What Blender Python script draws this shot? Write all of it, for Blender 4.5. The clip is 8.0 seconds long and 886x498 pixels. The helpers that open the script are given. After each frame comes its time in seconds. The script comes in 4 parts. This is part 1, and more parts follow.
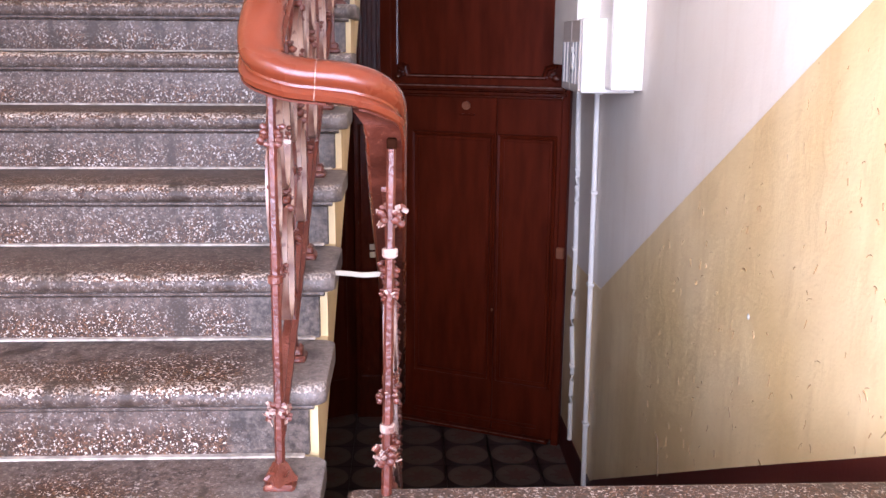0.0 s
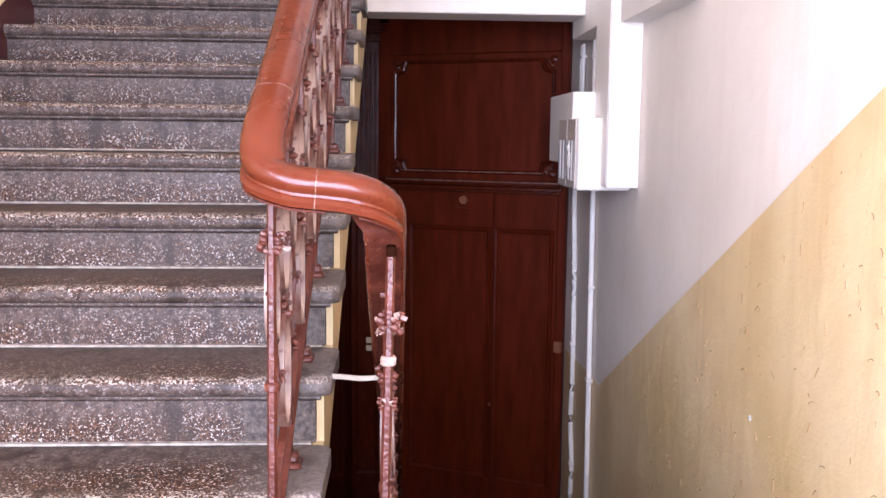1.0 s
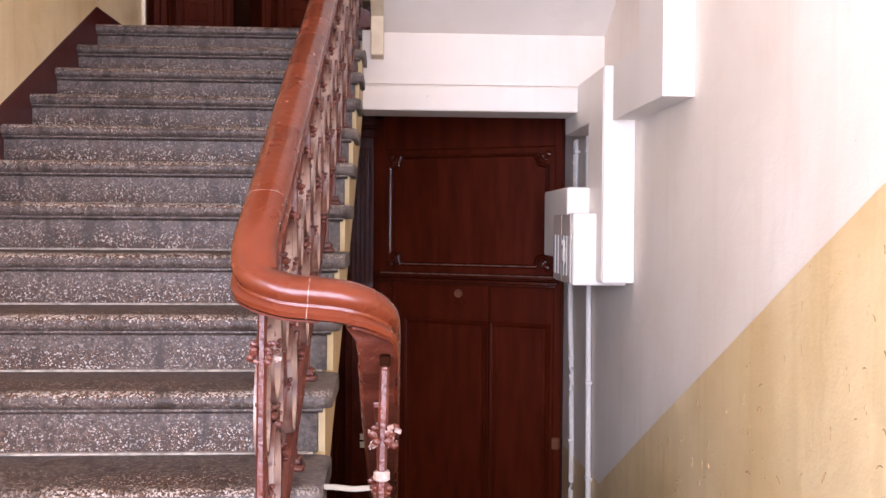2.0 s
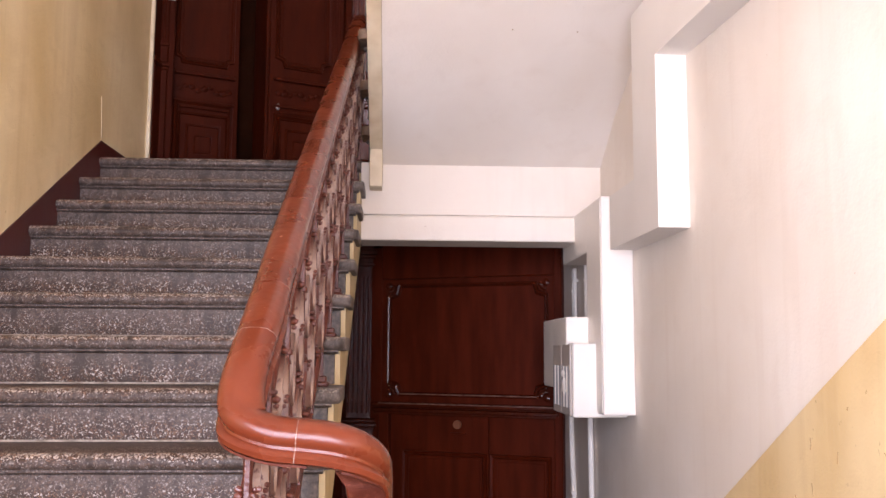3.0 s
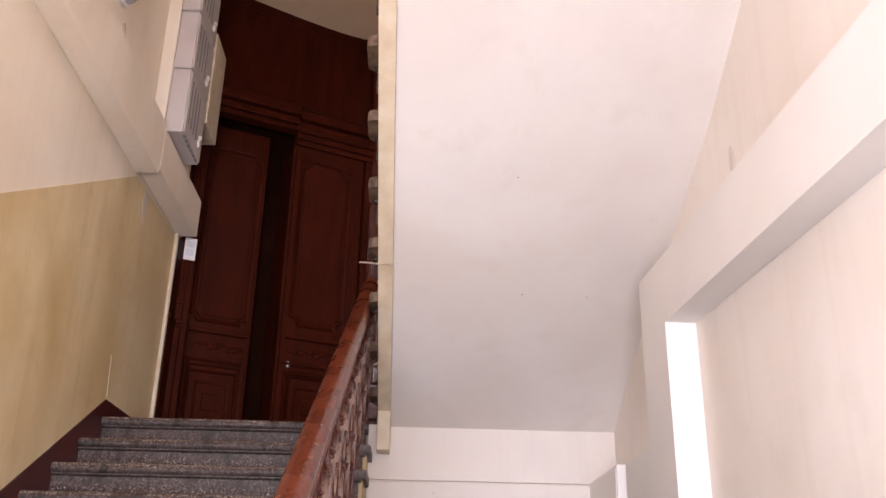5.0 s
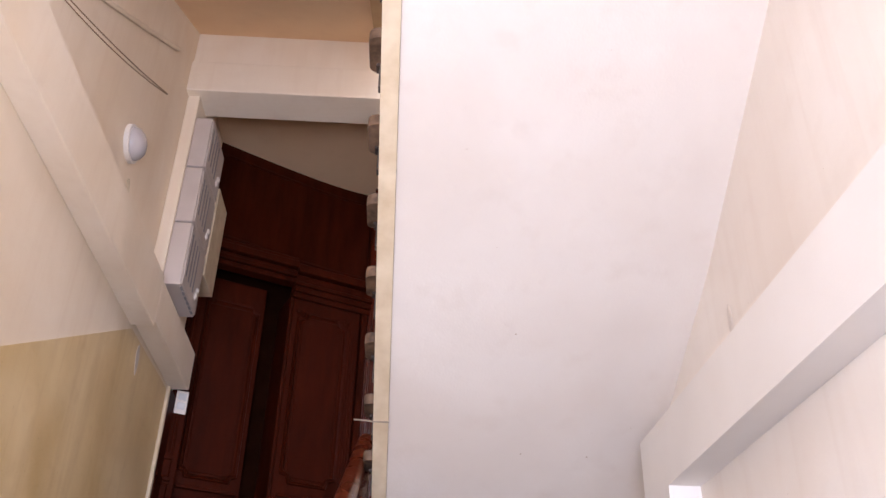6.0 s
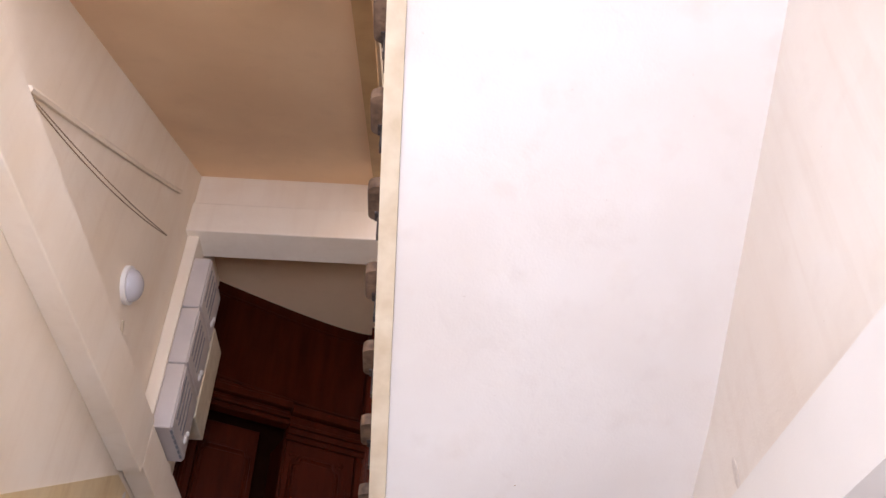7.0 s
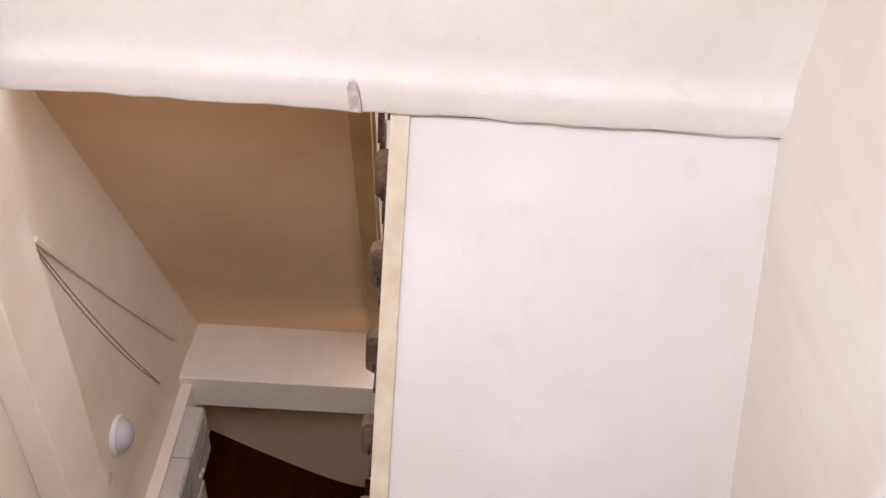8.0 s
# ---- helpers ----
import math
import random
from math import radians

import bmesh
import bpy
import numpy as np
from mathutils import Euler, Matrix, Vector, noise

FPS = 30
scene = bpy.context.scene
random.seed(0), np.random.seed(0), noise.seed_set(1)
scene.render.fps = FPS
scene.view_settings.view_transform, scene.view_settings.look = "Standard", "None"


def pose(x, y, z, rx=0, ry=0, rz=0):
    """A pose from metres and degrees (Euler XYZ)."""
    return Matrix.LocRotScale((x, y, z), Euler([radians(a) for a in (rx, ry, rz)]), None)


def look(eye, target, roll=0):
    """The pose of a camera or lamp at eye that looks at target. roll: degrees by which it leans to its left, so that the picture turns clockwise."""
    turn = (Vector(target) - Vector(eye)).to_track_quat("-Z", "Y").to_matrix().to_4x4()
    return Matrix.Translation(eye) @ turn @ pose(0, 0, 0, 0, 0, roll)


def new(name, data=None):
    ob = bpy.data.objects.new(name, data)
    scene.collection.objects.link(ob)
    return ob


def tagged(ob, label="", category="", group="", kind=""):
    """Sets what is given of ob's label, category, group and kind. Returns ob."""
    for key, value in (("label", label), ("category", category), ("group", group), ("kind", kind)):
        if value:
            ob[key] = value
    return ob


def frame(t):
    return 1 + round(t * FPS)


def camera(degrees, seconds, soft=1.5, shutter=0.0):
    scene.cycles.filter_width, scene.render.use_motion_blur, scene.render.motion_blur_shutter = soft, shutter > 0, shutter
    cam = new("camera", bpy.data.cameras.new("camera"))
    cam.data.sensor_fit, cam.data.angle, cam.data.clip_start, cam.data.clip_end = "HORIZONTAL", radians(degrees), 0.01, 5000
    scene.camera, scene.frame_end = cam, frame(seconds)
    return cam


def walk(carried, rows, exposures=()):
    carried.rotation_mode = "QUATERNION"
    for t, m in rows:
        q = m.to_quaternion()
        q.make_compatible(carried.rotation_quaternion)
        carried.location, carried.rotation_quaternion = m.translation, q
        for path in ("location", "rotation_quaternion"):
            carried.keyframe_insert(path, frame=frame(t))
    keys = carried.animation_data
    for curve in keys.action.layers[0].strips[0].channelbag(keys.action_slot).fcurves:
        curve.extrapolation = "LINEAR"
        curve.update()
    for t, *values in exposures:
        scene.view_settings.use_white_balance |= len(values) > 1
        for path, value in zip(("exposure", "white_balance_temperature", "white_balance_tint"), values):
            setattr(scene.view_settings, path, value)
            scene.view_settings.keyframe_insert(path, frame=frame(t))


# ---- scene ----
cam = camera(52.3, 8.0)
PATH = [
    (0, (0.239, -0.162, 0.882), (0.326, 1.787, 0.44), 0.4),
    (0.5, (0.236, -0.164, 0.898), (0.325, 1.804, 0.55), 0.6),
    (1, (0.234, -0.151, 0.916), (0.329, 1.831, 0.667), 0.6),
    (2.5, (0.238, -0.097, 0.96), (0.345, 1.898, 1.033), 0.3),
    (3, (0.248, -0.081, 0.971), (0.351, 1.903, 1.196), 0.3),
    (3.5, (0.247, -0.07, 0.993), (0.338, 1.895, 1.353), 0.3),
    (4, (0.252, -0.054, 1.011), (0.324, 1.883, 1.504), 0.8),
    (5.5, (0.262, -0.031, 1.06), (0.327, 1.752, 1.963), 1.2),
    (6, (0.251, -0.029, 1.078), (0.314, 1.67, 2.131), 1.4),
    (6.5, (0.256, -0.029, 1.102), (0.314, 1.586, 2.281), 1.5),
    (7, (0.246, -0.038, 1.139), (0.303, 1.488, 2.43), 1.6),
    (7.5, (0.225, -0.058, 1.153), (0.286, 1.368, 2.554), 1.9),
    (8, (0.228, -0.064, 1.152), (0.28, 1.237, 2.67), 1.8),
]
walk(cam, [(t, look(eye, target, roll)) for t, eye, target, roll in PATH],
     [(0, 0.45, 5700, 14), (1, 0.31, 5800, 14), (2.5, 0.04, 6350, 14), (3.5, -0.07, 6600, 14), (4, -0.17, 6600, 13.5), (5.5, -0.39, 6250, 12), (6.5, -0.45, 6000, 11), (7.4, -0.52, 5950, 9), (8, -0.77, 6100, 9)])

# ---- light ----
# A tall window on each half-landing, behind the camera, lights the stairwell.
WIN = (-0.95, 0.85, 0.15, 2.15)
STOREY = 4.08
REAR = -1.35
world = bpy.data.worlds.new("daylight")
scene.world = world
world.use_nodes = True
sky = world.node_tree.nodes.new("ShaderNodeTexSky")
sky.sky_type, sky.sun_disc = "NISHITA", False
sky.sun_elevation, sky.sun_rotation = radians(40), radians(200)
world.node_tree.links.new(sky.outputs[0], world.node_tree.nodes["Background"].inputs[0])
world.node_tree.nodes["Background"].inputs[1].default_value = 0.1


def area_lamp(name, eye, target, w, h, power, colour):
    data = bpy.data.lights.new(name, "AREA")
    data.shape, data.size, data.size_y, data.energy, data.color = "RECTANGLE", w, h, power, colour
    ob = new(name, data)
    ob.matrix_world = look(eye, target)
    return ob


for z, power in ((0.0, 285), (STOREY, 340)):
    area_lamp("window_daylight", (-0.05, REAR - 0.05, 1.15 + z), (-0.05, 2.0, 1.15 + z), 1.75, 1.95, power, (0.93, 0.97, 1.20))

# ---- materials ----


def material(name, dark, light, scale=8.0, rough=0.6, bump=0.15, fine=180.0, stretch=(1, 1, 1), metal=0.0, spots=None, spot_scale=30.0, spot_at=0.72, coat=0.0, spec=0.5, per_object=0.0, bump_dist=0.004):
    """A painted or natural surface: two colours mixed by broad noise, fine grain in the relief, and optional worn spots."""
    mat = bpy.data.materials.new(name)
    mat.use_nodes = True
    nt = mat.node_tree
    n, l = nt.nodes, nt.links
    bsdf = n["Principled BSDF"]
    tex = n.new("ShaderNodeTexCoord")
    mp = n.new("ShaderNodeMapping")
    mp.inputs["Scale"].default_value = stretch
    l.new(tex.outputs["Object"], mp.inputs[0])
    vec = mp.outputs[0]
    if per_object:
        info = n.new("ShaderNodeObjectInfo")
        add = n.new("ShaderNodeVectorMath")
        add.operation = "ADD"
        l.new(vec, add.inputs[0])
        mul = n.new("ShaderNodeMath")
        mul.operation = "MULTIPLY"
        mul.inputs[1].default_value = per_object
        l.new(info.outputs["Random"], mul.inputs[0])
        l.new(mul.outputs[0], add.inputs[1])
        vec = add.outputs[0]
    broad = n.new("ShaderNodeTexNoise")
    broad.inputs["Scale"].default_value, broad.inputs["Detail"].default_value = scale, 6
    l.new(vec, broad.inputs["Vector"])
    ramp = n.new("ShaderNodeValToRGB")
    ramp.color_ramp.elements[0].position, ramp.color_ramp.elements[1].position = 0.3, 0.7
    ramp.color_ramp.elements[0].color, ramp.color_ramp.elements[1].color = (*dark, 1), (*light, 1)
    l.new(broad.outputs[0], ramp.inputs[0])
    colour = ramp.outputs[0]
    if spots:
        sp = n.new("ShaderNodeTexNoise")
        sp.inputs["Scale"].default_value, sp.inputs["Detail"].default_value = spot_scale, 4
        l.new(vec, sp.inputs["Vector"])
        cut = n.new("ShaderNodeMapRange")
        cut.inputs["From Min"].default_value, cut.inputs["From Max"].default_value = spot_at, spot_at + 0.06
        l.new(sp.outputs[0], cut.inputs[0])
        mix = n.new("ShaderNodeMix")
        mix.data_type = "RGBA"
        l.new(cut.outputs[0], mix.inputs["Factor"])
        l.new(colour, mix.inputs["A"])
        mix.inputs["B"].default_value = (*spots, 1)
        colour = mix.outputs["Result"]
    l.new(colour, bsdf.inputs["Base Color"])
    grain = n.new("ShaderNodeTexNoise")
    grain.inputs["Scale"].default_value, grain.inputs["Detail"].default_value = fine, 3
    l.new(vec, grain.inputs["Vector"])
    both = n.new("ShaderNodeMath")
    both.operation = "MULTIPLY_ADD"
    both.inputs[1].default_value = 2.5
    l.new(broad.outputs[0], both.inputs[0])
    l.new(grain.outputs[0], both.inputs[2])
    bp = n.new("ShaderNodeBump")
    bp.inputs["Strength"].default_value, bp.inputs["Distance"].default_value = bump, bump_dist
    l.new(both.outputs[0], bp.inputs["Height"])
    l.new(bp.outputs[0], bsdf.inputs["Normal"])
    rr = n.new("ShaderNodeMapRange")
    rr.inputs["To Min"].default_value, rr.inputs["To Max"].default_value = max(rough - 0.1, 0.05), min(rough + 0.12, 1)
    l.new(broad.outputs[0], rr.inputs[0])
    l.new(rr.outputs[0], bsdf.inputs["Roughness"])
    bsdf.inputs["Metallic"].default_value = metal
    bsdf.inputs["Specular IOR Level"].default_value = spec
    bsdf.inputs["Coat Weight"].default_value = coat
    bsdf.inputs["Coat Roughness"].default_value = 0.12
    return mat


def terrazzo(name, step=1.0):
    """Ground cement with a dense mosaic of dark, tan and pale marble chips, smoothed grey where it is worn and towards the open ends."""
    mat = bpy.data.materials.new(name)
    mat.use_nodes = True
    nt = mat.node_tree
    n, l = nt.nodes, nt.links
    bsdf = n["Principled BSDF"]

    def node(kind, **sets):
        x = n.new(kind)
        for key, value in sets.items():
            x.inputs[key.replace("_", " ")].default_value = value
        return x

    def maths(op, a, b):
        x = n.new("ShaderNodeMath")
        x.operation = op
        for k, v in enumerate((a, b)):
            if isinstance(v, (int, float)):
                x.inputs[k].default_value = v
            else:
                l.new(v, x.inputs[k])
        return x.outputs[0]

    tex = n.new("ShaderNodeTexCoord")
    info = n.new("ShaderNodeObjectInfo")
    add = n.new("ShaderNodeVectorMath")
    add.operation = "ADD"
    l.new(tex.outputs["Object"], add.inputs[0])
    l.new(maths("MULTIPLY", info.outputs["Random"], 37.0), add.inputs[1])
    vec = add.outputs[0]
    wob = node("ShaderNodeTexNoise", Scale=140.0, Detail=2.0)
    l.new(vec, wob.inputs["Vector"])
    bent = n.new("ShaderNodeVectorMath")
    bent.operation = "MULTIPLY_ADD"
    l.new(wob.outputs["Color"], bent.inputs[0])
    bent.inputs[1].default_value = (0.006, 0.006, 0.006)
    l.new(vec, bent.inputs[2])
    wear = node("ShaderNodeTexNoise", Scale=2.6, Detail=7.0)
    l.new(vec, wear.inputs["Vector"])
    # chips: dark, brown, tan and cream marble in two sizes
    chips = None
    for scale, stops in ((225.0, ((0.0, (0.022, 0.0074, 0.0032)), (0.30, (0.045, 0.0185, 0.0095)), (0.58, (0.069, 0.0323, 0.0189)), (0.68, (0.125, 0.0591, 0.0283)), (0.87, (0.400, 0.350, 0.310)))),
                         (400.0, ((0.0, (0.022, 0.0092, 0.0042)), (0.42, (0.051, 0.0240, 0.0126)), (0.74, (0.114, 0.0545, 0.0283)), (0.885, (0.400, 0.350, 0.310))))):
        vor = node("ShaderNodeTexVoronoi", Scale=scale)
        l.new(bent.outputs[0], vor.inputs["Vector"])
        sep = n.new("ShaderNodeSeparateColor")
        l.new(vor.outputs["Color"], sep.inputs[0])
        ramp = n.new("ShaderNodeValToRGB")
        ramp.color_ramp.interpolation = "CONSTANT"
        while len(ramp.color_ramp.elements) < len(stops):
            ramp.color_ramp.elements.new(0.5)
        for e, (p, c) in zip(ramp.color_ramp.elements, stops):
            e.position, e.color = p, (*c, 1)
        l.new(sep.outputs[0], ramp.inputs[0])
        if chips is None:
            chips, pick = ramp.outputs[0], sep.outputs[1]
        else:
            mix = n.new("ShaderNodeMix")
            mix.data_type = "RGBA"
            l.new(maths("GREATER_THAN", pick, 0.5), mix.inputs["Factor"])
            l.new(chips, mix.inputs["A"])
            l.new(ramp.outputs[0], mix.inputs["B"])
            chips = mix.outputs["Result"]
    # cement film: left on the riser tops, the bullnose and the open ends, worn away by feet and brushes elsewhere
    film = n.new("ShaderNodeValToRGB")
    film.color_ramp.elements[0].position, film.color_ramp.elements[1].position = 0.32, 0.68
    film.color_ramp.elements[0].color, film.color_ramp.elements[1].color = (0.025, 0.0158, 0.0125, 1), (0.140, 0.104, 0.088, 1)
    mottle = node("ShaderNodeTexNoise", Scale=64.0, Detail=8.0, Roughness=0.62)
    l.new(vec, mottle.inputs["Vector"])
    l.new(mottle.outputs[0], film.inputs[0])
    sepx = n.new("ShaderNodeSeparateXYZ")
    l.new(tex.outputs["Object"], sepx.inputs[0])
    drip = node("ShaderNodeTexNoise", Scale=1.0, Detail=4.0)
    long = n.new("ShaderNodeVectorMath")
    long.operation = "MULTIPLY"
    long.inputs[1].default_value = (34.0, 4.0, 4.0)
    l.new(vec, long.inputs[0])
    l.new(long.outputs[0], drip.inputs["Vector"])
    ragged = maths("ADD", sepx.outputs[2], maths("MULTIPLY", maths("SUBTRACT", drip.outputs[0], 0.5), 0.09))
    top = node("ShaderNodeMapRange", From_Min=-0.125, From_Max=-0.090, To_Min=0.0, To_Max=0.66)
    l.new(ragged, top.inputs[0])
    nose = node("ShaderNodeMapRange", From_Min=-0.010, From_Max=-0.022, To_Min=0.0, To_Max=1.0)
    l.new(ragged, nose.inputs[0])
    face = maths("MULTIPLY", maths("MULTIPLY", top.outputs[0], nose.outputs[0]), maths("MULTIPLY", maths("LESS_THAN", sepx.outputs[1], 0.05), step))
    end = node("ShaderNodeMapRange", From_Min=-0.15, From_Max=-0.02, To_Min=0.0, To_Max=0.72 * step)
    l.new(sepx.outputs[0], end.inputs[0])
    # the back of each tread keeps its smooth cement skin
    rear = node("ShaderNodeMapRange", From_Min=0.10, From_Max=0.23, To_Min=0.0, To_Max=0.80 * step)
    l.new(maths("ADD", sepx.outputs[1], maths("MULTIPLY", maths("SUBTRACT", wear.outputs[0], 0.5), 0.35)), rear.inputs[0])
    skin = maths("MULTIPLY", rear.outputs[0], maths("GREATER_THAN", sepx.outputs[2], -0.02))
    amount = node("ShaderNodeMapRange", From_Min=0.45, From_Max=0.68, To_Min=0.0, To_Max=0.50)
    l.new(wear.outputs[0], amount.inputs[0])
    # feet have polished the nosings to bare chips
    edge = node("ShaderNodeMapRange", From_Min=0.050, From_Max=0.018, To_Min=0.0, To_Max=1.0)
    l.new(sepx.outputs[1], edge.inputs[0])
    bare = maths("MULTIPLY", edge.outputs[0], maths("MULTIPLY", maths("GREATER_THAN", sepx.outputs[2], -0.014), step))
    cover = maths("MULTIPLY", maths("MAXIMUM", maths("MAXIMUM", maths("MAXIMUM", amount.outputs[0], skin), end.outputs[0]), face), maths("SUBTRACT", 1.0, maths("MULTIPLY", bare, 0.75)))
    mix = n.new("ShaderNodeMix")
    mix.data_type = "RGBA"
    l.new(cover, mix.inputs["Factor"])
    l.new(chips, mix.inputs["A"])
    l.new(film.outputs[0], mix.inputs["B"])
    ends = n.new("ShaderNodeMix")
    ends.data_type = "RGBA"
    l.new(maths("MULTIPLY", maths("MULTIPLY", end.outputs[0], mottle.outputs[0]), maths("GREATER_THAN", sepx.outputs[2], -0.052)), ends.inputs["Factor"])
    l.new(mix.outputs["Result"], ends.inputs["A"])
    ends.inputs["B"].default_value = (0.23, 0.195, 0.175, 1)
    worn = n.new("ShaderNodeMix")
    worn.data_type = "RGBA"
    pale = node("ShaderNodeTexNoise", Scale=150.0, Detail=3.0)
    l.new(vec, pale.inputs["Vector"])
    cut = node("ShaderNodeMapRange", From_Min=0.50, From_Max=0.60, To_Min=0.0, To_Max=0.8)
    l.new(pale.outputs[0], cut.inputs[0])
    l.new(maths("MULTIPLY", bare, cut.outputs[0]), worn.inputs["Factor"])
    l.new(ends.outputs["Result"], worn.inputs["A"])
    worn.inputs["B"].default_value = (0.40, 0.325, 0.27, 1)
    # dark spilt stains, drawn out downwards
    spill = node("ShaderNodeTexNoise", Scale=1.0, Detail=6.0)
    fall = n.new("ShaderNodeVectorMath")
    fall.operation = "MULTIPLY"
    fall.inputs[1].default_value = (17.0, 11.0, 6.0)
    l.new(vec, fall.inputs[0])
    l.new(fall.outputs[0], spill.inputs["Vector"])
    dark = node("ShaderNodeMapRange", From_Min=0.53, From_Max=0.68, To_Min=0.0, To_Max=0.85)
    l.new(spill.outputs[0], dark.inputs[0])
    stained = n.new("ShaderNodeMix")
    stained.data_type = "RGBA"
    l.new(dark.outputs[0], stained.inputs["Factor"])
    l.new(worn.outputs["Result"], stained.inputs["A"])
    stained.inputs["B"].default_value = (0.030, 0.018, 0.012, 1)
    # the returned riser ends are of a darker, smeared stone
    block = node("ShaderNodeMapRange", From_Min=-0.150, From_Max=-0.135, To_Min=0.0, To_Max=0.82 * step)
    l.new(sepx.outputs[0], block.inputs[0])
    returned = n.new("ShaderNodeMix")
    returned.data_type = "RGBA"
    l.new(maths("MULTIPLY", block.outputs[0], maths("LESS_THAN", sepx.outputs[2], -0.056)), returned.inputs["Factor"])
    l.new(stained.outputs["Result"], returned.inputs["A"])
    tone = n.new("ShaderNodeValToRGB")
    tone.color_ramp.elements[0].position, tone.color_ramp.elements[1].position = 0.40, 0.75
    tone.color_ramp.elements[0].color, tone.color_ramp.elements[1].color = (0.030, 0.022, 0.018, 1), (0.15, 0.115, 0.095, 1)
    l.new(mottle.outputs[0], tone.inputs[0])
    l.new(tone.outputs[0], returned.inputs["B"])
    l.new(returned.outputs["Result"], bsdf.inputs["Base Color"])
    grain = node("ShaderNodeTexNoise", Scale=110.0, Detail=5.0)
    l.new(vec, grain.inputs["Vector"])
    bp = node("ShaderNodeBump", Strength=0.35, Distance=0.003)
    l.new(grain.outputs[0], bp.inputs["Height"])
    l.new(bp.outputs[0], bsdf.inputs["Normal"])
    bsdf.inputs["Specular IOR Level"].default_value = 0.32
    rr = node("ShaderNodeMapRange", To_Min=0.42, To_Max=0.6)
    l.new(wear.outputs[0], rr.inputs[0])
    l.new(rr.outputs[0], bsdf.inputs["Roughness"])
    return mat




def plaster(name, dark, light, stain, amount=0.5, streak=0.4, rough=0.75, speck=(0.40, 0.27, 0.17), speck_at=0.76, bump=0.22, cloud=0.9):
    """Brushed paint on uneven plaster: cloudy patches, soft drawn-down streaks, small specks and a trowelled relief."""
    mat = bpy.data.materials.new(name)
    mat.use_nodes = True
    n, l = mat.node_tree.nodes, mat.node_tree.links
    bsdf = n["Principled BSDF"]
    tex = n.new("ShaderNodeTexCoord")

    def noise(scale, detail, stretch=(1, 1, 1), distort=0.0):
        mp = n.new("ShaderNodeMapping")
        mp.inputs["Scale"].default_value = stretch
        l.new(tex.outputs["Object"], mp.inputs[0])
        x = n.new("ShaderNodeTexNoise")
        x.inputs["Scale"].default_value, x.inputs["Detail"].default_value = scale, detail
        x.inputs["Distortion"].default_value = distort
        l.new(mp.outputs[0], x.inputs["Vector"])
        return x.outputs[0]

    def span(value, a, b, top):
        x = n.new("ShaderNodeMapRange")
        x.inputs["From Min"].default_value, x.inputs["From Max"].default_value, x.inputs["To Max"].default_value = a, b, top
        l.new(value, x.inputs[0])
        return x.outputs[0]

    def blend(fac, a, colour):
        x = n.new("ShaderNodeMix")
        x.data_type = "RGBA"
        l.new(fac, x.inputs["Factor"])
        l.new(a, x.inputs["A"])
        x.inputs["B"].default_value = (*colour, 1)
        return x.outputs["Result"]

    ramp = n.new("ShaderNodeValToRGB")
    ramp.color_ramp.elements[0].position, ramp.color_ramp.elements[1].position = 0.32, 0.68
    ramp.color_ramp.elements[0].color, ramp.color_ramp.elements[1].color = (*dark, 1), (*light, 1)
    broad = noise(1.4, 5, (1, 1, 0.8), 0.3)
    l.new(broad, ramp.inputs[0])
    colour = blend(span(noise(cloud, 6, (1, 1, 1.2), 0.25), 0.40, 0.75, amount), ramp.outputs[0], stain)
    colour = blend(span(noise(1.0, 5, (13, 13, 0.9), 0.4), 0.50, 0.78, streak), colour, stain)
    colour = blend(span(noise(7.0, 5), 0.56, 0.74, amount * 0.5), colour, stain)
    colour = blend(span(noise(46.0, 3), speck_at, speck_at + 0.05, 0.6), colour, speck)
    l.new(colour, bsdf.inputs["Base Color"])
    trowel, grain = noise(5.0, 3, (1, 1, 1), 0.5), noise(95.0, 3)
    both = n.new("ShaderNodeMath")
    both.operation = "MULTIPLY_ADD"
    both.inputs[1].default_value = 6.0
    l.new(trowel, both.inputs[0])
    l.new(grain, both.inputs[2])
    bp = n.new("ShaderNodeBump")
    bp.inputs["Strength"].default_value, bp.inputs["Distance"].default_value = bump, 0.004
    l.new(both.outputs[0], bp.inputs["Height"])
    l.new(bp.outputs[0], bsdf.inputs["Normal"])
    l.new(span(broad, 0.2, 0.8, min(rough + 0.12, 1)), bsdf.inputs["Roughness"])
    bsdf.inputs["Roughness"].links[0].from_node.inputs["To Min"].default_value = rough - 0.12
    return mat


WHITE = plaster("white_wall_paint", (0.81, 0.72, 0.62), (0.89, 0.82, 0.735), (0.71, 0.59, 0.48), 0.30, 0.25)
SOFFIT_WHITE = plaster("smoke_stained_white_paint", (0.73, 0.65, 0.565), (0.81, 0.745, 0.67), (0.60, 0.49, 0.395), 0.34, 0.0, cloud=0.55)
WARM_WHITE = plaster("yellowed_wall_paint", (0.885, 0.735, 0.545), (0.95, 0.83, 0.665), (0.77, 0.60, 0.42), 0.25, 0.25)
WARM_CEILING = plaster("cream_ceiling_paint", (0.86, 0.575, 0.33), (0.93, 0.66, 0.40), (0.68, 0.42, 0.22), 0.32, 0.0)
YELLOW = plaster("ochre_oil_paint", (0.72, 0.515, 0.235), (0.90, 0.725, 0.44), (0.55, 0.345, 0.135), 0.36, 0.30, 0.42, (0.40, 0.24, 0.10), 0.71, 0.30, 1.3)
OCHRE = material("ochre_plaster", (0.44, 0.31, 0.14), (0.57, 0.425, 0.225), 6, 0.6, 0.2, 80, spots=(0.25, 0.15, 0.06), spot_scale=40, spot_at=0.74)
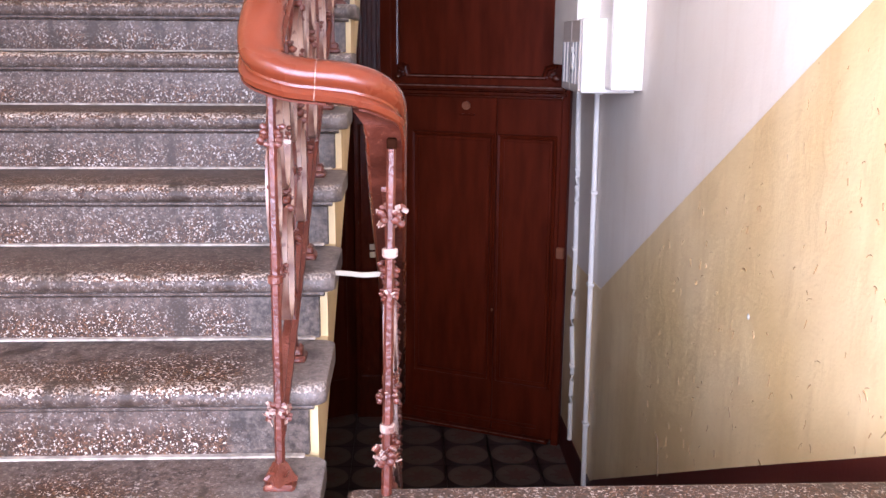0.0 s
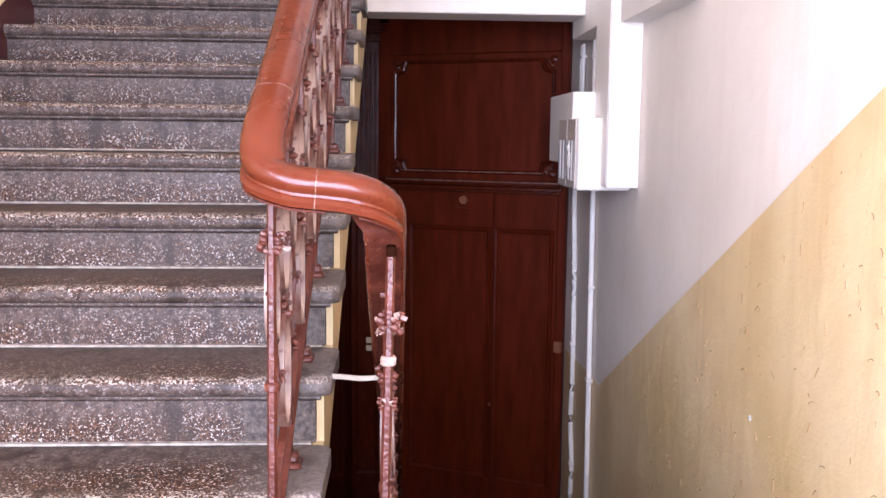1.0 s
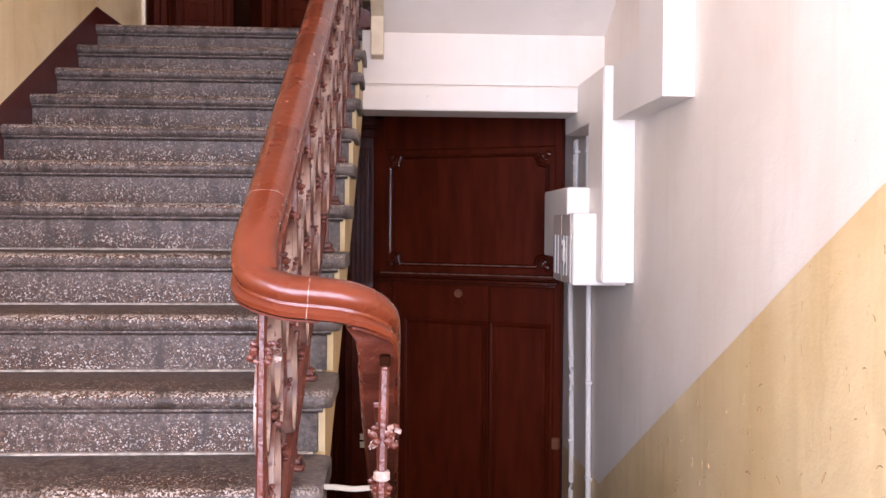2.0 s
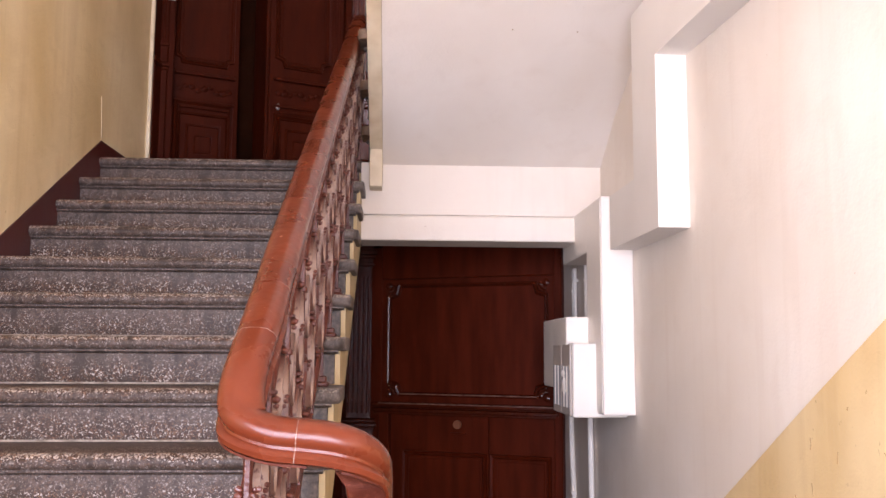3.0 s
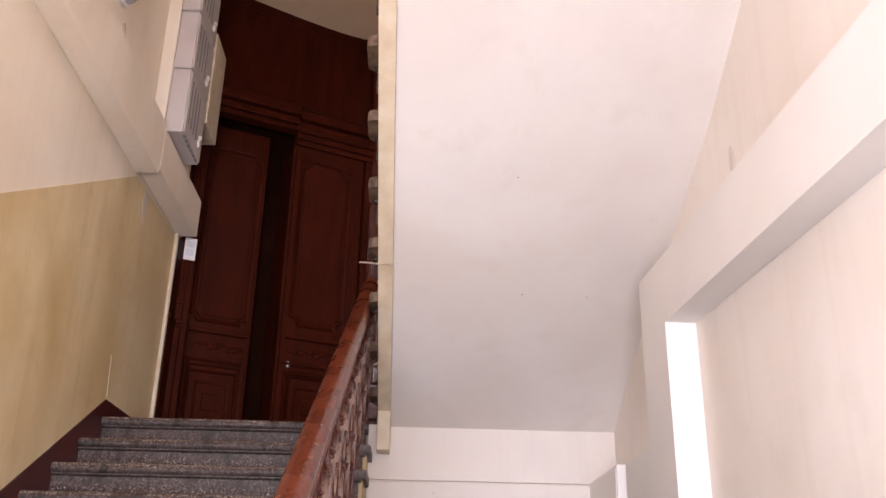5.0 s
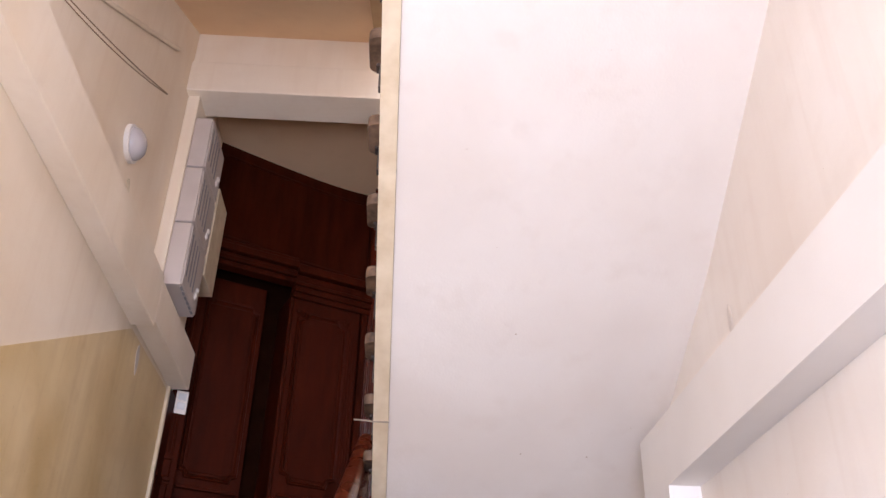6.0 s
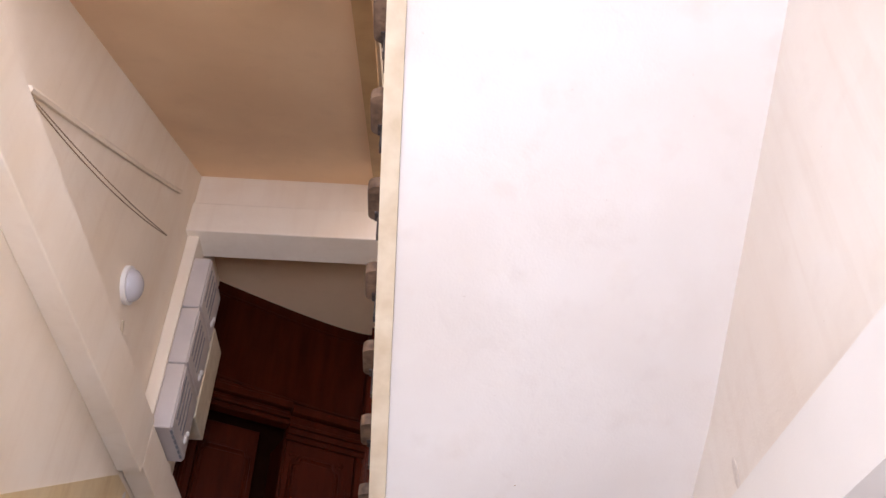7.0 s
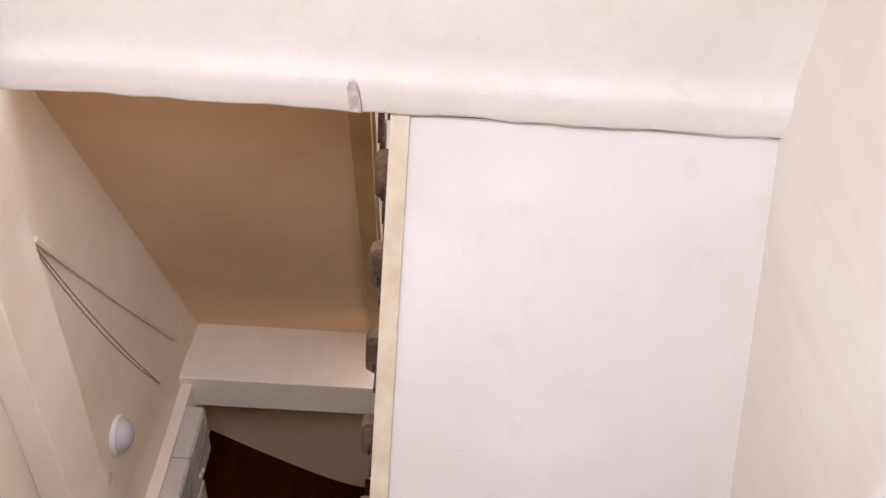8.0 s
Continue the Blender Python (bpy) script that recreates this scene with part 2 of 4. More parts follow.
SHADED_OCHRE = material("browned_ochre_plaster", (0.46, 0.27, 0.11), (0.60, 0.38, 0.17), 5, 0.65, 0.2, 80)
SKIRT = material("dark_red_skirting_paint", (0.055, 0.010, 0.008), (0.085, 0.017, 0.012), 5, 0.4, 0.15, 60)
BOXING = material("fresh_white_boxing_paint", (0.79, 0.735, 0.67), (0.85, 0.80, 0.74), 2.0, 0.7, 0.1, 90)
DOOR = material("dark_red_door_paint", (0.074, 0.0098, 0.0029), (0.122, 0.0165, 0.0052), 5, 0.40, 0.16, 70, (3, 3, 0.5), spec=0.10)
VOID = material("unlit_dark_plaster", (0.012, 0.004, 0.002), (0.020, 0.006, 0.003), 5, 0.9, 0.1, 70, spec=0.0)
SHADED_DOOR = material("dark_brown_red_door_paint", (0.034, 0.0050, 0.0017), (0.058, 0.0086, 0.0029), 5, 0.45, 0.12, 70, (3, 3, 0.5), spec=0.05)
VARNISH = material("glossy_dark_red_varnish", (0.060, 0.0085, 0.0028), (0.098, 0.0140, 0.0046), 9, 0.20, 0.45, 60, (3, 3, 1), spec=0.38, coat=0.12, spots=(0.20, 0.07, 0.035), spot_scale=48, spot_at=0.70)
VARNISH_DULL = material("dulled_dark_red_varnish", (0.046, 0.0066, 0.0022), (0.080, 0.0115, 0.0038), 9, 0.22, 0.5, 60, (3, 3, 1), spec=0.17, coat=0.04, spots=(0.20, 0.07, 0.035), spot_scale=48, spot_at=0.70)
RAIL = material("red_brown_handrail_paint", (0.094, 0.0165, 0.0060), (0.138, 0.0285, 0.0105), 6, 0.27, 0.45, 38, spots=(0.46, 0.30, 0.22), spot_scale=62, spot_at=0.695, coat=0.08, spec=0.24, bump_dist=0.003)
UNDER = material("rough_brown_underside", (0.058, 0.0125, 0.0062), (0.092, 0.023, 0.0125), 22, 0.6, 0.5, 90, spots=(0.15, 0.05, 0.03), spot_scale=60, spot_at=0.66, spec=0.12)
IRON = material("red_painted_iron", (0.055, 0.0105, 0.0050), (0.112, 0.0245, 0.0130), 14, 0.38, 0.8, 120, spots=(0.27, 0.125, 0.085), spot_scale=42, spot_at=0.68, spec=0.5)
WORN = material("worn_pale_iron_paint", (0.085, 0.022, 0.014), (0.36, 0.24, 0.18), 13, 0.40, 0.4, 120, spots=(0.07, 0.014, 0.009), spot_scale=30, spot_at=0.64)
FLAKE = material("flaking_pale_paint", (0.12, 0.045, 0.032), (0.46, 0.33, 0.27), 40, 0.6, 0.6, 160)
STONE = terrazzo("speckled_terrazzo")
FLOOR_STONE = terrazzo("speckled_landing_terrazzo", 0.0)
GROUT = material("pale_joint_mortar", (0.18, 0.15, 0.125), (0.48, 0.41, 0.35), 30, 0.8, 0.3, 140)
PLASTIC = material("white_trunking", (0.86, 0.79, 0.71), (0.91, 0.85, 0.775), 3, 0.5, 0.04, 60)
METER = material("grey_meter_housing", (0.56, 0.48, 0.42), (0.64, 0.555, 0.49), 4, 0.45, 0.05, 80)
GRILLE = material("dark_grey_grille", (0.20, 0.19, 0.19), (0.27, 0.26, 0.26), 8, 0.4, 0.05, 80)
OPAL = material("opal_lamp_glass", (0.55, 0.51, 0.50), (0.60, 0.56, 0.55), 2, 0.2, 0.02, 40)
EDGE_GLINT = material("rubbed_pale_edge", (0.07, 0.014, 0.006), (0.30, 0.155, 0.11), 16, 0.4, 0.3, 90, spots=(0.08, 0.012, 0.004), spot_scale=22, spot_at=0.58)
BRASS = material("tarnished_brass", (0.26, 0.085, 0.038), (0.36, 0.14, 0.07), 20, 0.4, 0.2, 90, metal=0.3)
STEEL = material("bright_steel", (0.55, 0.53, 0.5), (0.7, 0.68, 0.65), 20, 0.3, 0.1, 90, metal=0.8)
CREAM = material("cream_trim_paint", (0.60, 0.47, 0.30), (0.74, 0.62, 0.44), 10, 0.5, 0.15, 80)
CABLE = material("brown_cable_sheath", (0.34, 0.22, 0.12), (0.46, 0.31, 0.18), 15, 0.6, 0.1, 90)
TREAD_END = material("stained_tread_ends", (0.060, 0.032, 0.018), (0.25, 0.155, 0.095), 18, 0.6, 0.4, 90, spots=(0.10, 0.05, 0.03), spot_scale=35, spot_at=0.64, per_object=13.0)
TILE_DARK = material("black_cement_tile", (0.012, 0.009, 0.008), (0.025, 0.019, 0.016), 8, 0.35, 0.1, 70)
TILE_DISC = material("taupe_cement_tile", (0.085, 0.06, 0.045), (0.13, 0.097, 0.077), 10, 0.35, 0.1, 70)
TILE_STAR = material("rust_cement_tile", (0.085, 0.04, 0.026), (0.12, 0.058, 0.04), 10, 0.35, 0.1, 70)
SCUFF = material("tan_scuffed_paint", (0.36, 0.20, 0.08), (0.52, 0.32, 0.15), 30, 0.6, 0.2, 80)
SMEAR = material("pinkish_filler_smear", (0.50, 0.40, 0.34), (0.74, 0.64, 0.57), 30, 0.8, 0.5, 120)
TAPE = material("pale_plastic_tie", (0.27, 0.215, 0.155), (0.38, 0.31, 0.23), 20, 0.5, 0.1, 80)
PATCH = material("grey_filler_patch", (0.66, 0.58, 0.50), (0.80, 0.71, 0.62), 25, 0.8, 0.3, 120)
FRAME = material("white_window_paint", (0.7, 0.69, 0.67), (0.78, 0.77, 0.75), 5, 0.4, 0.05, 60)
GLASS = bpy.data.materials.new("window_glass")
GLASS.use_nodes = True
GLASS.node_tree.nodes["Principled BSDF"].inputs["Transmission Weight"].default_value = 1.0
GLASS.node_tree.nodes["Principled BSDF"].inputs["Roughness"].default_value = 0.02

# ---- mesh helpers ----


def mesh_of(name, bm, mat, smooth=False):
    bmesh.ops.recalc_face_normals(bm, faces=bm.faces)
    me = bpy.data.meshes.new(name)
    if smooth:
        for f in bm.faces:
            f.smooth = True
    bm.to_mesh(me)
    bm.free()
    me.materials.append(mat)
    if smooth:
        me.set_sharp_from_angle(angle=radians(42))
    return me


def part(name, bm, mat, parent=None, label="", smooth=False, m=None):
    ob = new(name, mesh_of(name, bm, mat, smooth))
    ob.parent = parent
    if m is not None:
        ob.matrix_basis = m
    if label:
        ob["label"] = label
    return ob


def again(ob, parent, m=None):
    """Another object on the same mesh."""
    o = new(ob.name.split(".")[0], ob.data)
    o.parent = parent
    o.matrix_basis = m if m is not None else Matrix()
    return o


def thing(name, label, category, group="", kind="", at=(0, 0, 0)):
    e = new(name)
    e.empty_display_size = 0.05
    e.location = at
    return tagged(e, label, category, group, kind)


def shape():
    return bmesh.new()


def box(bm, x0, x1, y0, y1, z0, z1, bev=0.0, seg=1):
    m = Matrix.LocRotScale(((x0 + x1) / 2, (y0 + y1) / 2, (z0 + z1) / 2), None, (abs(x1 - x0), abs(y1 - y0), abs(z1 - z0)))
    vs = bmesh.ops.create_cube(bm, size=1, matrix=m)["verts"]
    if bev:
        es = list({e for v in vs for e in v.link_edges})
        bmesh.ops.bevel(bm, geom=es, offset=bev, segments=seg, affect="EDGES", profile=0.5)
    return bm


def prism(bm, pts, x0, x1):
    """A polygon of (y, z) drawn out from x0 to x1."""
    a = [bm.verts.new((x0, y, z)) for y, z in pts]
    b = [bm.verts.new((x1, y, z)) for y, z in pts]
    caps = [bm.faces.new(a), bm.faces.new(b[::-1])]
    for i in range(len(pts)):
        j = (i + 1) % len(pts)
        bm.faces.new((a[i], a[j], b[j], b[i]))
    for f in caps:
        f.normal_update()
    bmesh.ops.triangulate(bm, faces=caps)
    return bm


def slab(bm, pts, z0, z1):
    """A polygon of (x, y) drawn out from z0 to z1."""
    a = [bm.verts.new((x, y, z0)) for x, y in pts]
    b = [bm.verts.new((x, y, z1)) for x, y in pts]
    caps = [bm.faces.new(a[::-1]), bm.faces.new(b)]
    for i in range(len(pts)):
        j = (i + 1) % len(pts)
        bm.faces.new((a[i], a[j], b[j], b[i]))
    for f in caps:
        f.normal_update()
    bmesh.ops.triangulate(bm, faces=caps)
    return bm


def rod(bm, a, b, r, seg=8, r2=None):
    a, b = Vector(a), Vector(b)
    d = b - a
    m = Matrix.Translation((a + b) / 2) @ d.to_track_quat("Z", "Y").to_matrix().to_4x4()
    bmesh.ops.create_cone(bm, cap_ends=True, segments=seg, radius1=r, radius2=r if r2 is None else r2, depth=d.length, matrix=m)
    return bm


def ball(bm, c, r, sub=1, scale=(1, 1, 1)):
    bmesh.ops.create_icosphere(bm, subdivisions=sub, radius=r, matrix=Matrix.LocRotScale(c, None, scale))
    return bm


def sweep(bm, path, profile, closed=False):
    """Draws a (side, up) profile along a path, kept upright."""
    path = [Vector(p) for p in path]
    rings = []
    n = len(path)
    for i, p in enumerate(path):
        a = path[(i - 1) % n] if closed else path[max(i - 1, 0)]
        b = path[(i + 1) % n] if closed else path[min(i + 1, n - 1)]
        t = (b - a).normalized()
        side = t.cross(Vector((0, 0, 1)))
        side = Vector((1, 0, 0)) if side.length < 1e-4 else side.normalized()
        up = side.cross(t)
        rings.append([bm.verts.new(p + side * u + up * v) for u, v in profile])
    k = len(profile)
    for i in range(n if closed else n - 1):
        r, s = rings[i], rings[(i + 1) % n]
        for j in range(k):
            bm.faces.new((r[j], r[(j + 1) % k], s[(j + 1) % k], s[j]))
    if not closed:
        bm.faces.new(rings[0][::-1])
        bm.faces.new(rings[-1])
    return bm


def smooth_path(pts, steps=8):
    pts = [Vector(p) for p in pts]
    out = []
    for i in range(len(pts) - 1):
        p0, p1, p2, p3 = pts[max(i - 1, 0)], pts[i], pts[i + 1], pts[min(i + 2, len(pts) - 1)]
        for s in range(steps):
            t = s / steps
            out.append(0.5 * ((2 * p1) + (p2 - p0) * t + (2 * p0 - 5 * p1 + 4 * p2 - p3) * t * t + (3 * p1 - p0 - 3 * p2 + p3) * t ** 3))
    return out + [pts[-1]]


def circle(r, k=8):
    return [(r * math.cos(2 * math.pi * i / k), r * math.sin(2 * math.pi * i / k)) for i in range(k)]


# ---- the stairwell ----
XL, XR = -1.42, 1.408
RISE, GOING = 0.17, 0.30
UP0 = 1.65          # first nosing of the rising flight
LOW, MID, UPP, MID2, TOP = -2.04, 0.0, 2.04, 4.08, 6.12
EDGE = 1.53         # edge of the half-landing
FAR = 4.95          # edge of the storey landings
APEX = (-0.02, 6.78)
BEND = 0.466        # the end wall is a shallow angle, deepest at its middle


def end_y(x):
    return APEX[1] - BEND * abs(x - APEX[0])


def structure(name, bm, mat, label="", category=""):
    return tagged(part(name, bm, mat), label, category or name.split("_")[0], "", "structure")


CEIL = 7.2
structure("wall_west", box(shape(), XL - 0.25, XL, REAR - 0.2, 7.3, LOW - 0.3, CEIL), WARM_WHITE, "white painted plaster stairwell wall with ochre dado", "wall")
# the east wall is thinner above the pipe boxing
XU_EAST, THIN_Z, THIN_Y = XR + 0.085, 2.19, (3.2, 4.6)
bm = box(shape(), XR, XR + 0.25, REAR - 0.2, 7.3, LOW - 0.3, THIN_Z)
slab(bm, [(XU_EAST + 0.025, REAR - 0.2), (XR + 0.25, REAR - 0.2), (XR + 0.25, 7.3), (XR, 7.3), (XR, THIN_Y[1]), (XU_EAST, THIN_Y[0])], THIN_Z, CEIL)
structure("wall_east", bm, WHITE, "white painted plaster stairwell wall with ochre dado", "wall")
bm = shape()
for x0, x1, z0, z1 in ((XL, WIN[0], LOW - 0.3, CEIL), (WIN[1], XU_EAST + 0.06, LOW - 0.3, CEIL), (WIN[0], WIN[1], LOW - 0.3, WIN[2]), (WIN[0], WIN[1], WIN[3], WIN[2] + STOREY), (WIN[0], WIN[1], WIN[3] + STOREY, CEIL)):
    box(bm, x0, x1, REAR - 0.25, REAR, z0, z1)
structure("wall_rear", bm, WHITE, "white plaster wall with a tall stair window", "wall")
structure("wall_end", slab(shape(), [(XL, end_y(XL) + 0.32), (APEX[0], APEX[1] + 0.32), (XR, end_y(XR) + 0.32), (XR, 7.3), (XL, 7.3)], LOW - 0.3, CEIL), VOID, "wall painted near black for the dark gap between the doors", "wall")
structure("ceiling", box(shape(), XL - 0.25, XR + 0.25, REAR - 0.2, 7.3, CEIL, CEIL + 0.15), WHITE, "white plaster ceiling above the stairwell")

# windows behind the half-landings
def stair_window(name, z):
    win = thing(name, "tall white wooden stair window", "window", kind="structure", at=((WIN[0] + WIN[1]) / 2, REAR, z))
    w2, h = (WIN[1] - WIN[0]) / 2, WIN[3] - WIN[2]
    bm = shape()
    for a in ((-w2, -w2 + 0.06, 0, h), (w2 - 0.06, w2, 0, h), (-w2 + 0.06, w2 - 0.06, 0, 0.07), (-w2 + 0.06, w2 - 0.06, h - 0.07, h), (-0.03, 0.03, 0.07, h - 0.07)):
        box(bm, a[0], a[1], -0.13, -0.08, a[2], a[3], 0.004)
    part("window_frame", bm, FRAME, win)
    part("window_sill", box(shape(), -w2, w2, -0.07, 0.06, -0.03, -0.002, 0.006), FRAME, win)
    for s in (-1, 1):
        pane = part("pane", box(shape(), min(s * 0.03, s * (w2 - 0.06)), max(s * 0.03, s * (w2 - 0.06)), -0.108, -0.102, 0.07, h - 0.07), GLASS, win)
        pane.visible_shadow = False


stair_window("window_1", WIN[2])
stair_window("window_2", WIN[2] + STOREY)

# floors and landings
bm = box(shape(), XL, XR, REAR, 1.40, -0.3, -0.001)
box(bm, XL, 0.022, 1.4005, 1.70, -0.3, -0.012)
box(bm, XL, 0.056, 1.4005, 1.66, -0.3, -0.046)
box(bm, 0.126, XR, 1.4005, EDGE - 0.02, -0.3, -0.001)
structure("landing_half", bm, FLOOR_STONE, "speckled terrazzo half-landing floor", "floor")
structure("floor_lower", slab(shape(), [(XL, 4.0), (XR, 4.0), (XR, end_y(XR)), APEX, (XL, end_y(XL))], LOW - 0.28, LOW - 0.016), TILE_DARK, "dark cement bed under patterned tiles", "floor")
structure("landing_upper", slab(shape(), [(XL, FAR + 0.26), (XR, FAR + 0.26), (XR, end_y(XR)), APEX, (XL, end_y(XL))], UPP - 0.24, UPP - 0.004), FLOOR_STONE, "terrazzo landing slab with plastered underside", "floor")
structure("landing_top", slab(shape(), [(XL, FAR + 0.26), (XR, FAR + 0.26), (XR, end_y(XR)), (0.5, APEX[1] + 0.06), (-0.5, APEX[1] + 0.06), (XL, end_y(XL))], 5.85, TOP), WARM_CEILING, "plastered underside of the landing above", "floor")
prof = [(REAR, 3.936), (0.6, 3.935), (1.30, 3.934), (1.42, 3.931), (1.475, 3.925), (1.51, 3.913), (1.535, 3.899), (1.555, 3.891), (1.58, 3.888), (1.62, 3.886), (1.655, 3.885), (1.664, 3.888), (1.669, 3.896), (1.67, 3.92), (1.67, 4.07), (REAR, 4.07)]
# the downstand was floated by hand: its lower edge wanders
bm = shape()
wave = random.Random(8)
phase = [(wave.uniform(2.0, 19.0), wave.uniform(0, 6.3), wave.uniform(0.0008, 0.0022)) for _ in range(7)]
sections = []
for k in range(97):
    x = XL + (XU_EAST + 0.08 - XL) * k / 96
    dz = sum(a * math.sin(f * x + p) for f, p, a in phase)
    dy = sum(a * math.cos(1.7 * f * x + p) for f, p, a in phase)
    sections.append([bm.verts.new((x, y + (dy if 1.45 < y < 1.672 else 0), z + (dz if y > 1.45 and z < 3.91 else 0))) for y, z in prof])
for a, b in zip(sections, sections[1:]):
    for q in range(len(prof)):
        bm.faces.new((a[q], a[(q + 1) % len(prof)], b[(q + 1) % len(prof)], b[q]))
bm.faces.new(sections[0][::-1])
bm.faces.new(sections[-1])
tagged(part("landing_half_above", bm, WHITE, None, "", True), "white plastered underside of the half-landing above", "ceiling", "", "structure")


def landing_beam(name, z_bottom, z_ledge, z_top, x0, mat=WHITE):
    bm = shape()
    box(bm, x0, XR, FAR - 0.005, FAR + 0.26, z_ledge + 0.005, z_top, 0.003)
    prism(bm, [(FAR - 0.03, z_bottom + 0.006), (FAR - 0.024, z_bottom), (FAR + 0.26, z_bottom), (FAR + 0.26, z_ledge), (FAR - 0.018, z_ledge), (FAR - 0.03, z_ledge - 0.014)], x0, XR)
    return structure(name, bm, mat, "white plastered beam along the landing edge", "beam")


landing_beam("beam_lower", 1.585, 1.728, UPP - 0.01, 0.045)
landing_beam("beam_upper", 5.388, 5.665, TOP - 0.01, XL, WARM_WHITE)

# ochre dados, a hair proud of the walls, and the red skirtings
structure("dado_west", prism(shape(), [(1.0, 0.0), (1.62, 0.0), (FAR, UPP - 0.1), (5.96, UPP - 0.1), (5.96, 3.50), (4.90, 3.478), (3.36, 2.622), (1.0, 1.32), (REAR, 1.3), (REAR, 0.0)], XL, XL + 0.004), YELLOW, "ochre oil-painted dado following the rising flight", "dado")
structure("dado_east", prism(shape(), [(REAR, 0.0), (1.55, 0.0), (4.95, -1.93), (4.95, LOW), (6.06, LOW), (6.06, -0.57), (4.96, -0.528), (3.77, 0.115), (3.03, 0.505), (2.44, 0.822), (2.03, 1.036), (1.55, 1.285), (1.4, 1.32), (REAR, 1.33)], XR - 0.004, XR), YELLOW, "stained ochre oil-painted dado beside the descending flight", "dado")
pts = [(1.45, 0.0), (1.45, 0.115), (4.975, 2.135), (5.93, 2.137), (5.93, UPP - 0.05), (FAR + 0.3, UPP - 0.2), (2.0, 0.0)]
structure("baseboard_west", prism(shape(), pts, XL + 0.004, XL + 0.009), SKIRT, "dark red painted skirting above the treads", "baseboard")
structure("baseboard_east", prism(shape(), [(REAR, 0.004), (1.50, 0.004), (1.60, -0.30), (4.7, -2.0), (4.95, LOW + 0.002), (6.06, LOW + 0.002), (6.06, -1.80), (5.0, -1.79), (4.9, -1.727), (2.722, -0.564), (1.805, -0.08), (1.56, 0.075), (REAR, 0.08)], XR - 0.009, XR - 0.004), SKIRT, "dark red painted skirting of the descending flight", "baseboard")
structure("landing_edge", box(shape(), 0.125, XR, EDGE - 0.32, EDGE, -0.055, 0.004, 0.02, 3), FLOOR_STONE, "worn speckled stone edge of the half-landing", "floor")

# patterned tiles of the lower landing
floor = bpy.data.objects["floor_lower"]
P = 0.333
tile_bm = box(shape(), -P / 2 + 0.002, P / 2 - 0.002, -P / 2 + 0.002, P / 2 - 0.002, -0.012, 0, 0.001)
disc_bm = shape()
bmesh.ops.create_cone(disc_bm, cap_ends=True, segments=28, radius1=P * 0.465, radius2=P * 0.465, depth=0.004)
star_bm = slab(shape(), [((0.45 if i % 2 else 0.9) * P * 0.36 * math.cos(math.pi * i / 8), (0.45 if i % 2 else 0.9) * P * 0.36 * math.sin(math.pi * i / 8)) for i in range(16)], 0.0, 0.0035)
tile0 = disc0 = star0 = None
for i in range(-4, 5):
    for j in range(0, 7):
        x, y = 0.03 + i * P, 4.93 + j * P
        if abs(x) > XR + 0.1 or y - P / 2 > end_y(x) - 0.02 or y + P / 2 < 4.7:
            continue
        if min(abs(x) + P / 2, 9) > XR + 0.25:
            continue
        m = Matrix.Translation((x, y, LOW - 0.003))
        if tile0 is None:
            tile0 = part("tile", tile_bm, TILE_DARK, floor, m=m)
            disc0 = part("disc", disc_bm, TILE_DISC, tile0, m=Matrix.Translation((0, 0, 0.001)))
            star0 = part("star", star_bm, TILE_STAR, tile0, m=Matrix.Translation((0, 0, 0.001)))
        else:
            t = again(tile0, floor, m)
            again(disc0, t, Matrix.Translation((0, 0, 0.001)))
            again(star0, t, Matrix.Translation((0, 0, 0.001)))

# ---- flights ----


def tread_bm(x0, x1, depth, open_end):
    """One stone: a thick tread with a bullnose front and an open end (+1 or -1) rounded in plan and in section. Origin on the nosing line, at tread height; the front looks to -y."""
    bm = shape()
    t, r, re, n_end = 0.050, 0.026, 0.040, 6
    side = [(-math.cos(a) * r + r, -t / 2 + math.sin(a) * t / 2) for a in [math.pi / 2 * (1 - i / 4) for i in range(9)]]
    outline = side + [(depth, -t), (depth, 0.0)]
    inner, outer, turn = (x0, x1, 1) if open_end > 0 else (x1, x0, -1)
    stations = [(inner, 0.0), (outer - turn * (re + 0.012), 0.0)]
    stations += [(outer - turn * re * (1 - math.sin(math.pi / 2 * i / n_end)), i / n_end) for i in range(n_end + 1)]
    rings = []
    for q, (x, f) in enumerate(stations):
        k = math.cos(math.pi / 2 * f)
        back = depth if q == 0 else depth - 0.030 - 0.036 * (1 - k)
        ring = []
        for y, z in outline:
            zz = -t / 2 + (z + t / 2) * (1.0 if f < 0.6 else 0.55 + 0.45 * math.sqrt(max(1 - ((f - 0.6) / 0.4) ** 2, 0)))
            ring.append(bm.verts.new((x, back if y > depth / 2 else y + 0.034 * (1 - k), zz)))
        rings.append(ring)
    k = len(outline)
    for a, b in zip(rings, rings[1:]):
        for j in range(k):
            bm.faces.new((a[j], a[(j + 1) % k], b[(j + 1) % k], b[j]))
    bm.faces.new(rings[0])
    bm.faces.new(rings[-1][::-1])
    return bm


def riser_bm(x0, x1, height, back):
    bm = shape()
    # fillet moulding under the nosing, then the riser slab
    prism(bm, [(0.016, -0.048), (0.016, -0.054), (0.026, -0.060), (0.031, -0.061), (back, -0.061), (back, -0.048)], x0, x1 + 0.012 * (1 if x1 > x0 else -1))
    box(bm, x0, x1, 0.030, back, -height + 0.002, -0.0615, 0.002)
    return bm


